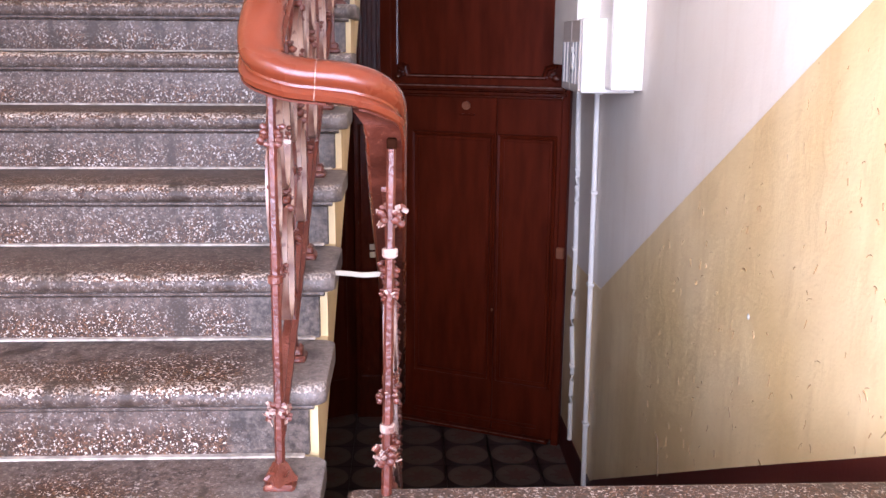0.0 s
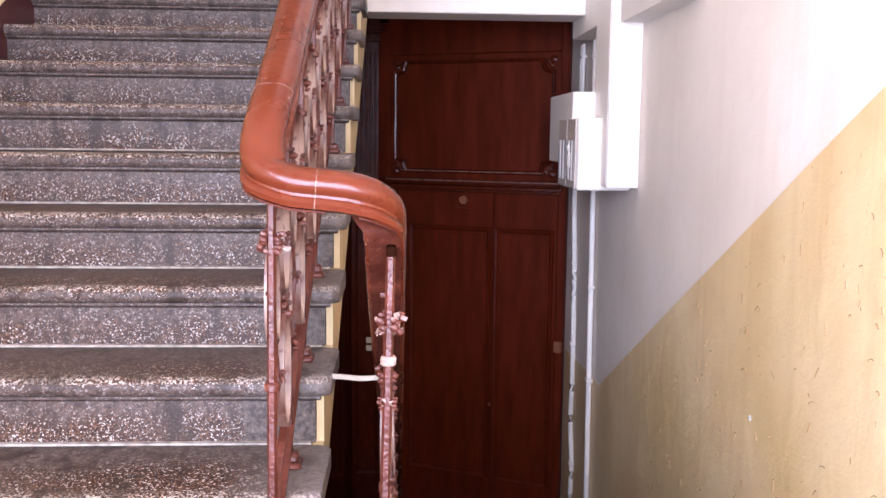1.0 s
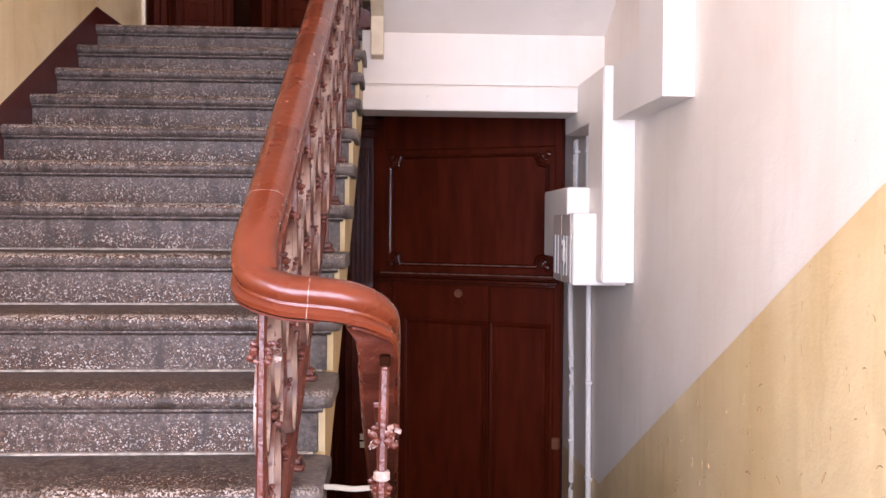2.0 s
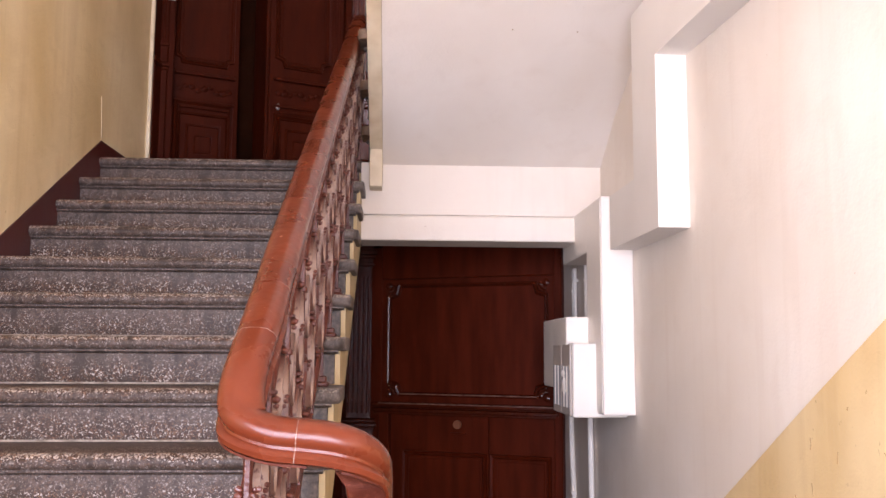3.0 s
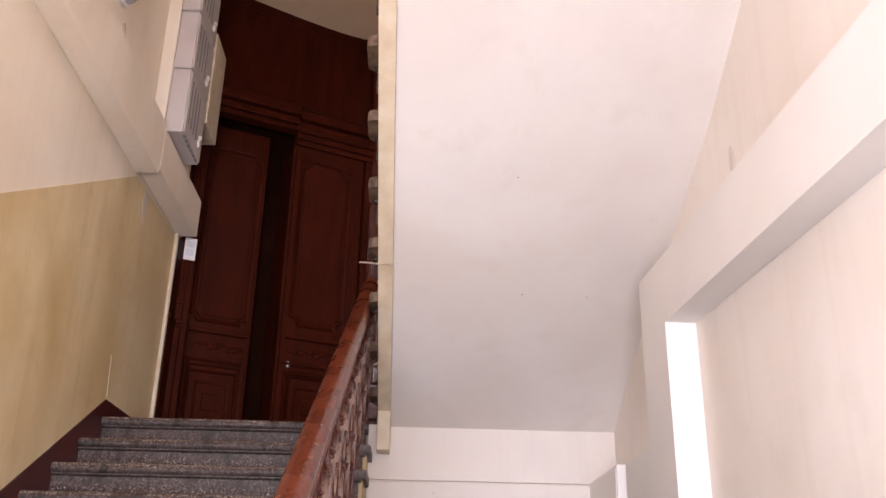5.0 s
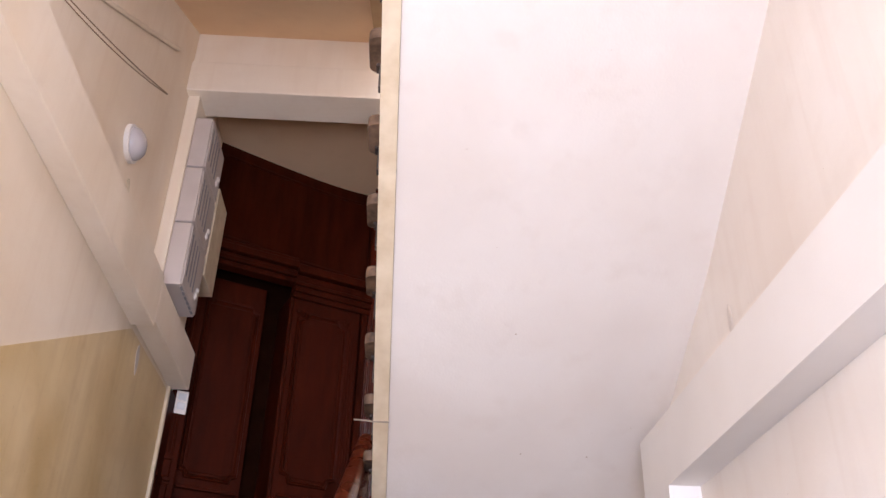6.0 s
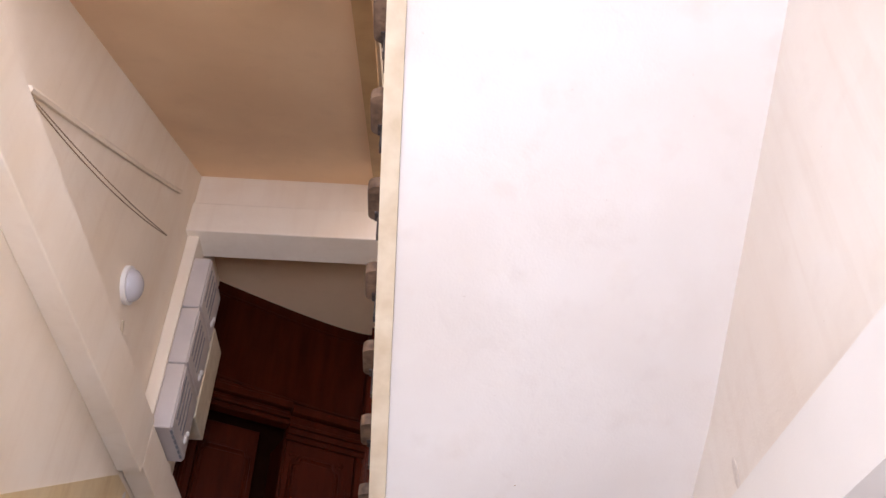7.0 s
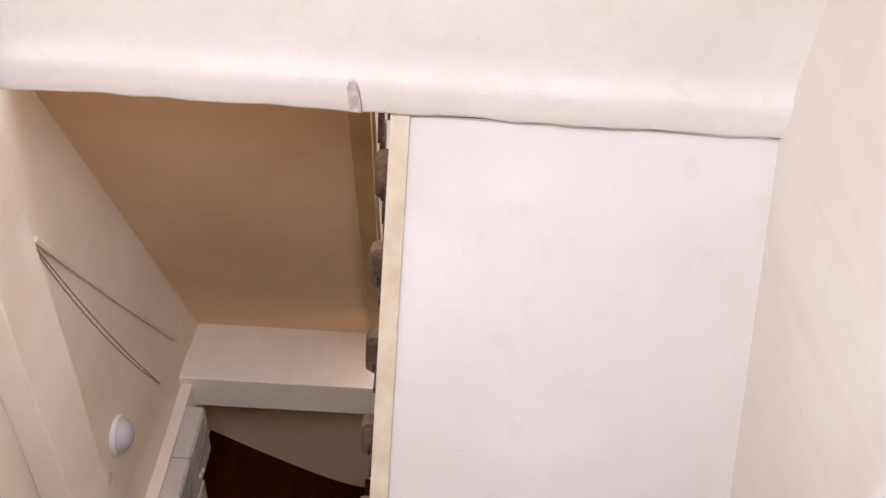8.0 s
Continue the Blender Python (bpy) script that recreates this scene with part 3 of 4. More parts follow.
def flight(name, label, x_wall, x_open, y0, z0, sign, count, deep=GOING + 0.05, back=0.12, stone=None):
    """count stones; sign +1 climbs away from the half-landing, -1 climbs towards it. The open end is at x_open."""
    e = thing(name, label, "stairs", kind="structure")
    flip = Matrix() if sign > 0 else Matrix.Rotation(math.pi, 4, "Z")
    lo, hi = (x_wall, x_open) if sign > 0 else (-x_wall, -x_open)
    a, b = min(lo, hi), max(lo, hi)
    oe = 1 if hi > lo else -1
    tb = mesh_of("tread", tread_bm(a, b, deep, oe), stone or STONE, True)
    rb = mesh_of("riser", riser_bm(a if oe > 0 else a + 0.05, b - 0.04 if oe > 0 else b, RISE, back), STONE)
    jb = mesh_of("joint", box(shape(), a, b - 0.05 if oe > 0 else b, 0.014, 0.034, -RISE + 0.001, -RISE + 0.007, 0.002), GROUT)
    for k in range(count):
        m = Matrix.Translation((0, y0 + sign * GOING * k, z0 + RISE * (k + 1))) @ flip
        s = new("step", tb)
        s.parent, s.matrix_basis = e, m
        r = new("riser", rb)
        r.parent = s
        j = new("joint", jb)
        j.parent = s
    return e


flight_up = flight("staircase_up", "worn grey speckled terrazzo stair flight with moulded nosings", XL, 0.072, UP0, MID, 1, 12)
# the lowest stone of the rising flight lies level with the half-landing
stone = new("step", next(o for o in flight_up.children if o.name.startswith("step")).data)
stone.parent, stone.matrix_basis = flight_up, Matrix.Translation((0, UP0 - GOING, 0.003))
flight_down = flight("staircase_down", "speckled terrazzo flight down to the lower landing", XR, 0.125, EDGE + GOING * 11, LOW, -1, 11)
flight_over = flight("staircase_over", "terrazzo flight overhead with white plastered underside", XR, 0.045, FAR + 0.09, UPP, -1, 12, 0.24, 0.07, TREAD_END)


def saw(y0, z0, sign, count, drop, start_drop, dz=0.052, dy=0.05):
    """Side outline of the plaster under a flight: stepped above, one slope below."""
    top = []
    for k in range(count):
        y = y0 + sign * (GOING * k + dy)
        top += [(y, z0 + RISE * k), (y, z0 + RISE * (k + 1) - dz)]
    yl = y0 + sign * (GOING * count)
    return top + [(yl, z0 + RISE * count - dz), (yl, z0 + RISE * count - drop), (y0 + sign * dy, z0 - start_drop)]


part("stringer", prism(shape(), saw(UP0, MID, 1, 12, 0.30, 0.14), 0.0, 0.05), OCHRE, flight_up, "ochre plastered stringer under the tread ends")
part("soffit", prism(shape(), saw(UP0, MID, 1, 12, 0.26, 0.11), XL + 0.01, -0.004), WHITE, flight_up)
part("stringer", prism(shape(), saw(EDGE + 3.3, LOW, -1, 11, 0.30, 0.1), 0.15, 0.20), OCHRE, flight_down, "ochre plastered stringer")
# the flight overhead: its plastered slope runs from the landing beam to the half-landing above
SO = [(FAR - 0.005, 2.018), (1.67, 3.915)]


def over(dz):
    top = []
    for k in range(12):
        y, z = FAR + 0.09 - GOING * k, UPP + RISE * k
        top += [(y - 0.06, z - 0.003 if k else UPP - 0.02), (y - 0.06, z + RISE - 0.052), (y - 0.20, z + RISE - 0.052), (y - 0.20, z + RISE - 0.003)]
    return top[:-1] + [(1.672, MID2 - 0.003), (1.672, SO[1][1] - dz), (SO[0][0], SO[0][1] - dz), (FAR + 0.03, 1.99)]


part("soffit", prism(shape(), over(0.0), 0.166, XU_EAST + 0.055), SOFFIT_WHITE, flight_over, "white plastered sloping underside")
bm = prism(shape(), over(0.028), 0.096, 0.165)
box(bm, 0.0955, 0.1655, FAR - 0.15, FAR - 0.008, 1.866, 2.1, 0.004)
part("stringer", bm, CREAM, flight_over, "cream-ochre painted stringer")
# the next flight above the rising one shows only its plaster from below
e = thing("staircase_above", "plastered underside of the next flight up", "stairs", kind="structure")
S3 = [(1.672, 4.24), (FAR - 0.004, 5.955)]
part("soffit", prism(shape(), [S3[0], S3[1], (FAR - 0.004, 6.1), (1.672, 4.5)], XL, -0.105), WARM_CEILING, e)
part("stringer", prism(shape(), [(S3[0][0], S3[0][1] - 0.03), (S3[1][0], S3[1][1] - 0.03), (FAR - 0.004, 6.1), (1.672, 4.5)], -0.105, -0.012), SHADED_OCHRE, e, "ochre plastered stringer")
part("edge_bead", prism(shape(), [(S3[0][0], S3[0][1] + 0.02), (S3[1][0], S3[1][1] + 0.02), (FAR - 0.004, 6.1), (1.672, 4.5)], -0.0115, 0.004), CREAM, e, "pale painted edge of the stringer")
stone = box(shape(), XL + 0.01, 0.034, 0.0, 0.31, -0.052, 0.0, 0.012, 2)
stone_me = mesh_of("step", stone, TREAD_END)
for k in range(11):
    o = new("step", stone_me)
    o.parent, o.matrix_basis = e, Matrix.Translation((0, 1.70 + GOING * k, MID2 + 0.44 + RISE * k))

# ---- balustrades ----
RAIL_HALF = [(0.010, 0.039), (0.024, 0.036), (0.034, 0.028), (0.040, 0.017), (0.041, 0.007), (0.037, -0.002), (0.0305, -0.008), (0.0305, -0.013), (0.036, -0.017), (0.0395, -0.024), (0.036, -0.033), (0.026, -0.037)]
RAIL_PROFILE = [(-a, b) for a, b in RAIL_HALF[::-1]] + RAIL_HALF
XU, XD = -0.012, 0.205
SLOPE = RISE / GOING


def rail_x(y):
    return XU + 0.012 * max(y - 2.2, 0.0)


def rail_z(y):
    return RISE + (y - UP0) * SLOPE + 0.815


def rail_down(y):
    return 0.712 - (y - EDGE) * SLOPE


balustrade = thing("balustrade", "ornate red-painted iron balustrade with flaking paint and red-brown handrail", "balustrade", at=(XU, UP0, 0))
origin = Matrix.Translation((-XU, -UP0, 0))
up_pts = [(rail_x(5.1), 5.16, 2.90), (rail_x(5.0), 5.06, 2.885), (rail_x(4.9), 4.95, rail_z(4.93))] + [(rail_x(y), y, rail_z(y)) for y in (4.5, 4.0, 3.5, 3.0, 2.5, 2.1, 1.85, 1.70)]
turn = [(XU - 0.007, 1.60, 0.940), (XU - 0.010, 1.545, 0.884), (XU + 0.003, 1.511, 0.842), (XU + 0.050, 1.502, 0.822), (0.10, 1.502, 0.815), (0.145, 1.503, 0.809), (0.178, 1.510, 0.797), (0.200, 1.532, 0.773), (XD, 1.565, 0.736), (XD, 1.61, 0.697), (XD, 1.67, 0.657)]
down_pts = [(XD, y, rail_down(y) + 0.005) for y in (1.76, 2.1, 2.6, 3.2, 4.0, 4.8)]
part("handrail", sweep(shape(), smooth_path(up_pts + turn + down_pts, 10), RAIL_PROFILE), RAIL, balustrade, "glossy red-brown moulded handrail", True, origin)
# the dark brown underside strip of the handrail, the joint in its bend and the tenon socket of the second post
rail_path = smooth_path(up_pts + turn + down_pts, 10)
first = next(k for k, p in enumerate(rail_path) if p[0] > 0.165)
strip = [(-0.031, -0.0365), (-0.031, -0.0405), (0.031, -0.0405), (0.031, -0.0365)]
under = part("underside", sweep(shape(), rail_path[first:], strip), UNDER, balustrade, "dark brown strip along the handrail underside", False, origin)
part("underside", sweep(shape(), rail_path[:first - 14], strip), UNDER, balustrade, "dark brown strip along the handrail underside", False, origin)
joints = [next(k for k, p in enumerate(rail_path) if p[0] > 0.078 and p[1] < 1.6), next(k for k, p in enumerate(rail_path) if p[1] < 1.655)]
for mid, wide in zip(joints, (0.0008, 0.0005)):
    d = (Vector(rail_path[mid + 1]) - Vector(rail_path[mid])).normalized() * wide
    c = Vector(rail_path[mid])
    part("rail_joint", sweep(shape(), [c - d, c + d], [(1.010 * a, 1.010 * b) for a, b in RAIL_PROFILE]), FLAKE, balustrade, "pale filled joint in the handrail", False, origin)
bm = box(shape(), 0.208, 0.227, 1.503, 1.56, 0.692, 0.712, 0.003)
part("tenon_socket", bm, VOID, balustrade, "near-black block drawn as the hollow where the post enters the rail", False, origin)


def rosette(bm, c, r, rnd, count=7):
    """A cast flower boss, blurred by many coats of paint."""
    x, y, z = c
    ball(bm, c, r * 0.55, 1)
    for i in range(count):
        a = 2 * math.pi * i / count
        ball(bm, (x + rnd.uniform(-0.4, 0.4) * r, y + math.cos(a) * r * 0.9, z + math.sin(a) * r * 0.9), r * rnd.uniform(0.28, 0.46), 1, (1.2, 0.8, 1.0))


def oval(bm, cy, cz, ry, rz, w, t, k=20):
    """A flat iron hoop standing in the plane of the balustrade."""
    rings = []
    for i in range(k):
        a = 2 * math.pi * i / k
        c, s = math.cos(a), math.sin(a)
        rings.append([bm.verts.new((x, cy + c * (ry + d), cz + s * (rz + d))) for x, d in ((-w, -t), (w, -t), (w, t), (-w, t))])
    for i in range(k):
        p, q = rings[i], rings[(i + 1) % k]
        for j in range(4):
            bm.faces.new((p[j], p[(j + 1) % 4], q[(j + 1) % 4], q[j]))


def strap(bm, pts, w, t):
    """A bent flat bar through (y, z) points."""
    path = smooth_path([(0, y, z) for y, z in pts], 5)
    n = len(path)
    rings = []
    for i, p in enumerate(path):
        d = (path[min(i + 1, n - 1)] - path[max(i - 1, 0)]).normalized()
        nrm = Vector((0, -d.z, d.y))
        rings.append([bm.verts.new(p + Vector((u, 0, 0)) + nrm * v) for u, v in ((-w, -t), (w, -t), (w, t), (-w, t))])
    for a, b in zip(rings, rings[1:]):
        for j in range(4):
            bm.faces.new((a[j], a[(j + 1) % 4], b[(j + 1) % 4], b[j]))
    bm.faces.new(rings[0][::-1])
    bm.faces.new(rings[-1])


rnd = random.Random(4)
HB = 0.865
# one baluster of the run: foot, square bar, collars, cast flowers
bm = shape()
box(bm, -0.007, 0.007, -0.007, 0.007, 0.03, HB, 0.002)
box(bm, -0.016, 0.016, -0.016, 0.016, 0.43, 0.45, 0.004)
box(bm, -0.013, 0.013, -0.013, 0.013, 0.62, 0.635, 0.003)
bar_me = mesh_of("bar", bm, IRON)
bm = shape()
box(bm, -0.027, 0.027, -0.027, 0.027, 0.0, 0.016, 0.005)
box(bm, -0.019, 0.019, -0.019, 0.019, 0.014, 0.036, 0.005)
foot_me = mesh_of("foot", bm, IRON)
FLOWERS = []
for r in (0.018, 0.014, 0.022):
    bm = shape()
    rosette(bm, (0, 0, 0), r, rnd, 6)
    FLOWERS.append(mesh_of("flower", bm, IRON, True))
# hoops and bent straps of the panel between two balusters
HOOPS = []
for ry, rz, w in ((0.058, 0.105, 0.016), (0.058, 0.120, 0.016), (0.034, 0.085, 0.011)):
    bm = shape()
    oval(bm, 0, 0, ry, rz, w, 0.0035)
    HOOPS.append(mesh_of("hoop", bm, WORN, True))
STRAPS = []
for pts in ([(-0.14, 0.16), (-0.11, 0.26), (-0.07, 0.33), (-0.10, 0.44), (-0.135, 0.52)], [(0.14, 0.24), (0.10, 0.30), (0.065, 0.40), (0.10, 0.62), (0.135, 0.70)], [(-0.14, 0.62), (-0.09, 0.66), (-0.02, 0.73), (0.05, 0.76), (0.12, 0.85)], [(-0.13, 0.07), (-0.05, 0.13), (0.03, 0.19), (0.13, 0.22)]):
    bm = shape()
    strap(bm, pts, 0.008, 0.003)
    STRAPS.append(mesh_of("scroll", bm, IRON, True))
MIDB = GOING / 2
BOSSES = ((0, 0.47, 2), (0.058, 0.60, 1), (-0.058, 0.335, 1), (0.0, 0.715, 0))


def panel(parent, m):
    p = hang("panel", HOOPS[0], parent, m @ Matrix.Translation((0, 0, 0.60)))
    o = Matrix.Translation((0, 0, -0.60))
    for me, y, z in ((HOOPS[1], 0, 0.335), (HOOPS[2], -0.098, 0.50), (HOOPS[2], 0.098, 0.50)):
        hang("hoop", me, p, o @ Matrix.Translation((0, y, z)))
    for me in STRAPS:
        hang("scroll", me, p, o)
    for y, z, k in BOSSES:
        for sx in (-1, 1):
            hang("flower", FLOWERS[k], p, o @ Matrix.Translation((sx * 0.010, y, z)))


def hang(name, me, parent, m):
    o = new(name, me)
    o.parent, o.matrix_basis = parent, m
    return o


def run_bars(parent, base, x_of, y_first, z_first, sign, count, dz_bar=0.0):
    for k in range(count):
        y, z = y_first + GOING * k, z_first + sign * RISE * k
        b = hang("baluster", bar_me, parent, base @ Matrix.Translation((x_of(y), y, z + dz_bar)))
        hang("foot", foot_me, b, Matrix.Translation((0, 0, -dz_bar)))
        for sx in (-1, 1):
            hang("flower", FLOWERS[0], b, Matrix.Translation((sx * 0.013, 0, 0.70)))
            hang("flower", FLOWERS[0], b, Matrix.Translation((sx * 0.012, 0, 0.29)))
        panel(parent, base @ Matrix.Translation((x_of(y + MIDB), y + MIDB, z + sign * RISE / 2 + dz_bar)))


run_bars(balustrade, origin, rail_x, UP0 + 0.175, RISE, 1, 12)
run_bars(balustrade, origin, lambda y: XD, EDGE + 0.26, -RISE + 0.004, -1, 11, -0.14)
panel(balustrade, origin @ Matrix.Translation((XU, UP0 + 0.03, 0.10)))
# slope bars under the handrails
for name, x, a, b in (("lower_bar", XU, (1.55, 0.11), (4.93, 2.04)), ("top_bar", XU, (1.62, 0.905), (4.93, rail_z(4.93) - 0.045)), ("lower_bar", XD, (1.52, 0.10), (4.8, -1.76)), ("top_bar", XD, (1.66, rail_down(1.66) - 0.045), (4.8, rail_down(4.8) - 0.045))):
    bm = shape()
    prism(bm, [(a[0], a[1] - 0.005), (b[0], b[1] - 0.005), (b[0], b[1] + 0.005), (a[0], a[1] + 0.005)], x - 0.011, x + 0.011)
    part(name, bm, IRON, balustrade, "", False, origin)


def flaked(bm, c, r, rnd, count):
    """Curled, lifting paint round a cast flower."""
    for i in range(count):
        a, b = rnd.uniform(0, 2 * math.pi), rnd.uniform(-0.9, 0.9)
        d = Vector((math.cos(a), math.sin(a) * 0.7, b)).normalized()
        p = Vector(c) + d * r * rnd.uniform(0.6, 1.25)
        m = Matrix.LocRotScale(p, Euler((rnd.uniform(0, 3), rnd.uniform(0, 3), rnd.uniform(0, 3))), (r * rnd.uniform(0.2, 0.4), r * 0.07, r * rnd.uniform(0.3, 0.65)))
        bmesh.ops.create_cube(bm, size=1, matrix=m)


# the two end posts on the half-landing
def end_post(x, y, top, flowers, bands, foot, lean):
    bm = shape()
    rod(bm, (x + lean, y, 0.0), (x, y, top), 0.0105, 6, 0.0085)
    post = part("post", bm, IRON, balustrade, "square red-painted iron end post", False, origin)
    for z, r, n, pale in flowers:
        f = shape()
        for sx in (-1, 1):
            rosette(f, (x + lean * (1 - z / top) + sx * 0.014, y - 0.004, z), r, rnd, 7)
        part("flower", f, IRON, post, "cast iron flower boss", True)
        f = shape()
        flaked(f, (x + lean * (1 - z / top), y - 0.008, z), r * 1.35, rnd, n)
        part("flaked_paint", f, FLAKE, post, "curled pale paint flakes")["kind"] = "stuff"
    for z in bands:
        f = shape()
        xx = x + lean * (1 - z / top)
        rod(f, (xx, y, z - 0.009), (xx, y, z + 0.009), 0.0155, 12)
        bmesh.ops.bevel(f, geom=f.edges[:], offset=0.003, segments=1, affect="EDGES")
        part("collar", f, IRON if foot else FLAKE, post)
    if foot:
        f = shape()
        box(f, x + lean - 0.032, x + lean + 0.032, y - 0.032, y + 0.032, 0.0, 0.016, 0.006)
        rod(f, (x + lean, y, 0.014), (x + lean, y, 0.055), 0.036, 4, 0.014)
        flaked(f, (x + lean, y - 0.01, 0.03), 0.026, rnd, 6)
        part("foot", f, IRON, post, "stepped square post foot")


end_post(-0.006, 1.54, 0.80, ((0.715, 0.019, 6, 1), (0.165, 0.017, 16, 0)), (0.437,), True, -0.007)
end_post(0.217, 1.492, 0.695, ((0.572, 0.018, 16, 1), (0.09, 0.019, 22, 1), (0.215, 0.013, 5, 0), (0.42, 0.010, 5, 0)), (0.50, 0.147), False, -0.014)

# a strip of pale plastic tied between the flight and the end post, and string tied to the flight overhead
tie = thing("plastic_tie", "pale plastic strip tied between stair and balustrade", "tie", at=(0.07, 2.0, 0.333))
bm = shape()
strap(bm, [(0, 0), (0.03, -0.002), (0.07, -0.006), (0.115, -0.003)], 0.003, 0.006)
part("strip", bm, TAPE, tie, "", False, Matrix.Rotation(radians(-90), 4, "Z"))
string = thing("string", "pale string tied round the stringer overhead", "string", at=(0.03, 3.86, 2.55))
bm = shape()
sweep(bm, smooth_path([(-0.02, 0.0, 0.012), (0.03, -0.01, 0.006), (0.066, -0.005, 0.004), (0.14, -0.012, 0.0)], 5), circle(0.0035, 6))
part("loop", bm, TAPE, string)

# ---- doors in the angled end wall ----


def wall_frame(side, z):
    """Local x runs out from the apex along the wall, y out of the wall towards the stairs."""
    c, s = 1 / math.hypot(1, BEND), BEND / math.hypot(1, BEND)
    m = Matrix(((side * c, -side * s, 0, APEX[0]), (-s, -c, 0, APEX[1]), (0, 0, 1, z), (0, 0, 0, 1)))
    return m


K = math.hypot(1, BEND)


def mould_frame(bm, u0, u1, z0, z1, w, d, y=0.0, cut=0.0):
    """A raised moulding round a panel, with stepped-in corners where cut is given."""
    if cut:
        out = [(u0 + cut, z0), (u1 - cut, z0), (u1 - cut * 0.75, z0 + cut * 0.75), (u1, z0 + cut), (u1, z1 - cut), (u1 - cut * 0.75, z1 - cut * 0.75), (u1 - cut, z1), (u0 + cut, z1), (u0 + cut * 0.75, z1 - cut * 0.75), (u0, z1 - cut), (u0, z0 + cut), (u0 + cut * 0.75, z0 + cut * 0.75)]
    else:
        out = [(u0, z0), (u1, z0), (u1, z1), (u0, z1)]
    cu, cz = (u0 + u1) / 2, (z0 + z1) / 2
    rings = []
    for f, h in ((0, 0), (0.15, d), (0.5, d * 0.7), (0.6, d), (1.0, 0)):
        rings.append([bm.verts.new((u + (w * f if u < cu else -w * f), y + h, z + (w * f if z < cz else -w * f))) for u, z in out])
    n = len(out)
    for a, b in zip(rings, rings[1:]):
        for i in range(n):
            bm.faces.new((a[i], a[(i + 1) % n], b[(i + 1) % n], b[i]))


def bars_profile(bm, u0, u1, steps):
    """Horizontal mouldings: (z0, z1, depth)."""
    for z0, z1, d in steps:
        box(bm, u0, u1, 0.0, d, z0, z1, 0.004)


def leaf(parent, m, u0, u1, z0, z1, y0, panels, label="", paint=DOOR):
    """A door leaf with sunk or carved panels."""
    d = part("door_leaf", box(shape(), u0, u1, y0, y0 + 0.045, z0, z1, 0.004), paint, parent, label, False, m)
    for a, b, c, e, cut in panels:
        bm = shape()
        mould_frame(bm, a, b, c, e, 0.035, 0.016, y0 + 0.0445, cut)
        part("moulding", bm, paint, d, "", False)
        part("panel", box(shape(), a + 0.05, b - 0.05, y0 + 0.044, y0 + 0.052, c + 0.05, e - 0.05, 0.004), paint, d)
    return d


def corner_leaves(bm, u, z, su, sz, s, y):
    for du, dz, r in ((0, 0, 0.020), (0.026, 0.008, 0.013), (0.008, 0.026, 0.013), (0.045, 0.004, 0.009), (0.004, 0.045, 0.009), (0.020, 0.020, 0.012)):
        ball(bm, (u + su * du * s, y, z + sz * dz * s), r * s, 1, (1, 0.6, 1))


# lower door
m = wall_frame(1, LOW)
low = thing("double_door", "dark red painted wooden double door with carved transom panel", "door", "landing doors", at=(0, 0, 0))
Z = -LOW
bm = shape()
box(bm, 0.07, 0.199, -0.03, 0.03, 0.0, Z + 1.74, 0.006)
box(bm, 0.20, 0.28, 0.0, 0.075, 0.0, Z + 0.53, 0.006)
box(bm, 1.525, 1.58, 0.0, 0.08, 0.0, Z + 1.72, 0.006)
box(bm, 0.20, 1.525, 0.0, 0.05, Z + 1.50, Z + 1.78, 0.006)
part("frame", bm, DOOR, low, "", False, m)
leaf(low, m, 0.285, 1.040, 0.03, Z + 0.515, 0.0, ((0.385, 1.030, 0.42, Z + 0.262, 0.0),), "wide dark red door leaf")
leaf(low, m, 1.045, 1.52, 0.03, Z + 0.515, 0.004, ((1.055, 1.495, 0.42, Z + 0.262, 0.0),), "narrow dark red door leaf")
part("transom", box(shape(), 0.20, 1.525, 0.0, 0.03, Z + 0.60, Z + 1.50, 0.004), DOOR, low, "", False, m)
bm = shape()
mould_frame(bm, 0.25, 1.475, Z + 0.645, Z + 1.462, 0.03, 0.02, 0.029, 0.085)
part("carved_moulding", bm, VARNISH, low, "carved moulding with stepped corners", False, m)
bm = shape()
for u, su in ((0.262, 1), (1.463, -1)):
    corner_leaves(bm, u, Z + 0.657, su, 1, 1.5, 0.045)
    corner_leaves(bm, u, Z + 1.45, su, -1, 1.5, 0.045)
part("corner_carving", bm, VARNISH, low, "carved leaf corners", True, m)
bm = shape()
bars_profile(bm, 0.16, 1.56, ((Z + 0.515, Z + 0.535, 0.075), (Z + 0.536, Z + 0.56, 0.11), (Z + 0.561, Z + 0.574, 0.085), (Z + 0.575, Z + 0.60, 0.13)))
part("transom_bar", bm, VARNISH, low, "stepped moulding above the leaves", False, m)
part("rubbed_edge", box(shape(), 0.335, 1.392, 0.0465, 0.0515, Z + 0.656, Z + 0.666, 0.002), EDGE_GLINT, low, "pale strip drawn as light caught on an edge", False, m)
part("rubbed_edge", box(shape(), 0.22, 1.54, 0.1265, 0.1325, Z + 0.592, Z + 0.6015, 0.002), EDGE_GLINT, low, "pale strip drawn as light caught on an edge", False, m)
part("rubbed_edge", box(shape(), 0.30, 1.48, 0.0885, 0.0915, 0.022, 0.0295, 0.001), EDGE_GLINT, low, "pale strip drawn as light caught on an edge", False, m)
bm = shape()
u = (0.714 - APEX[0]) * K
rod(bm, (u, 0.045, Z + 0.455), (u, 0.062, Z + 0.455), 0.030, 20)
rod(bm, (u, 0.062, Z + 0.455), (u, 0.066, Z + 0.455), 0.022, 20)
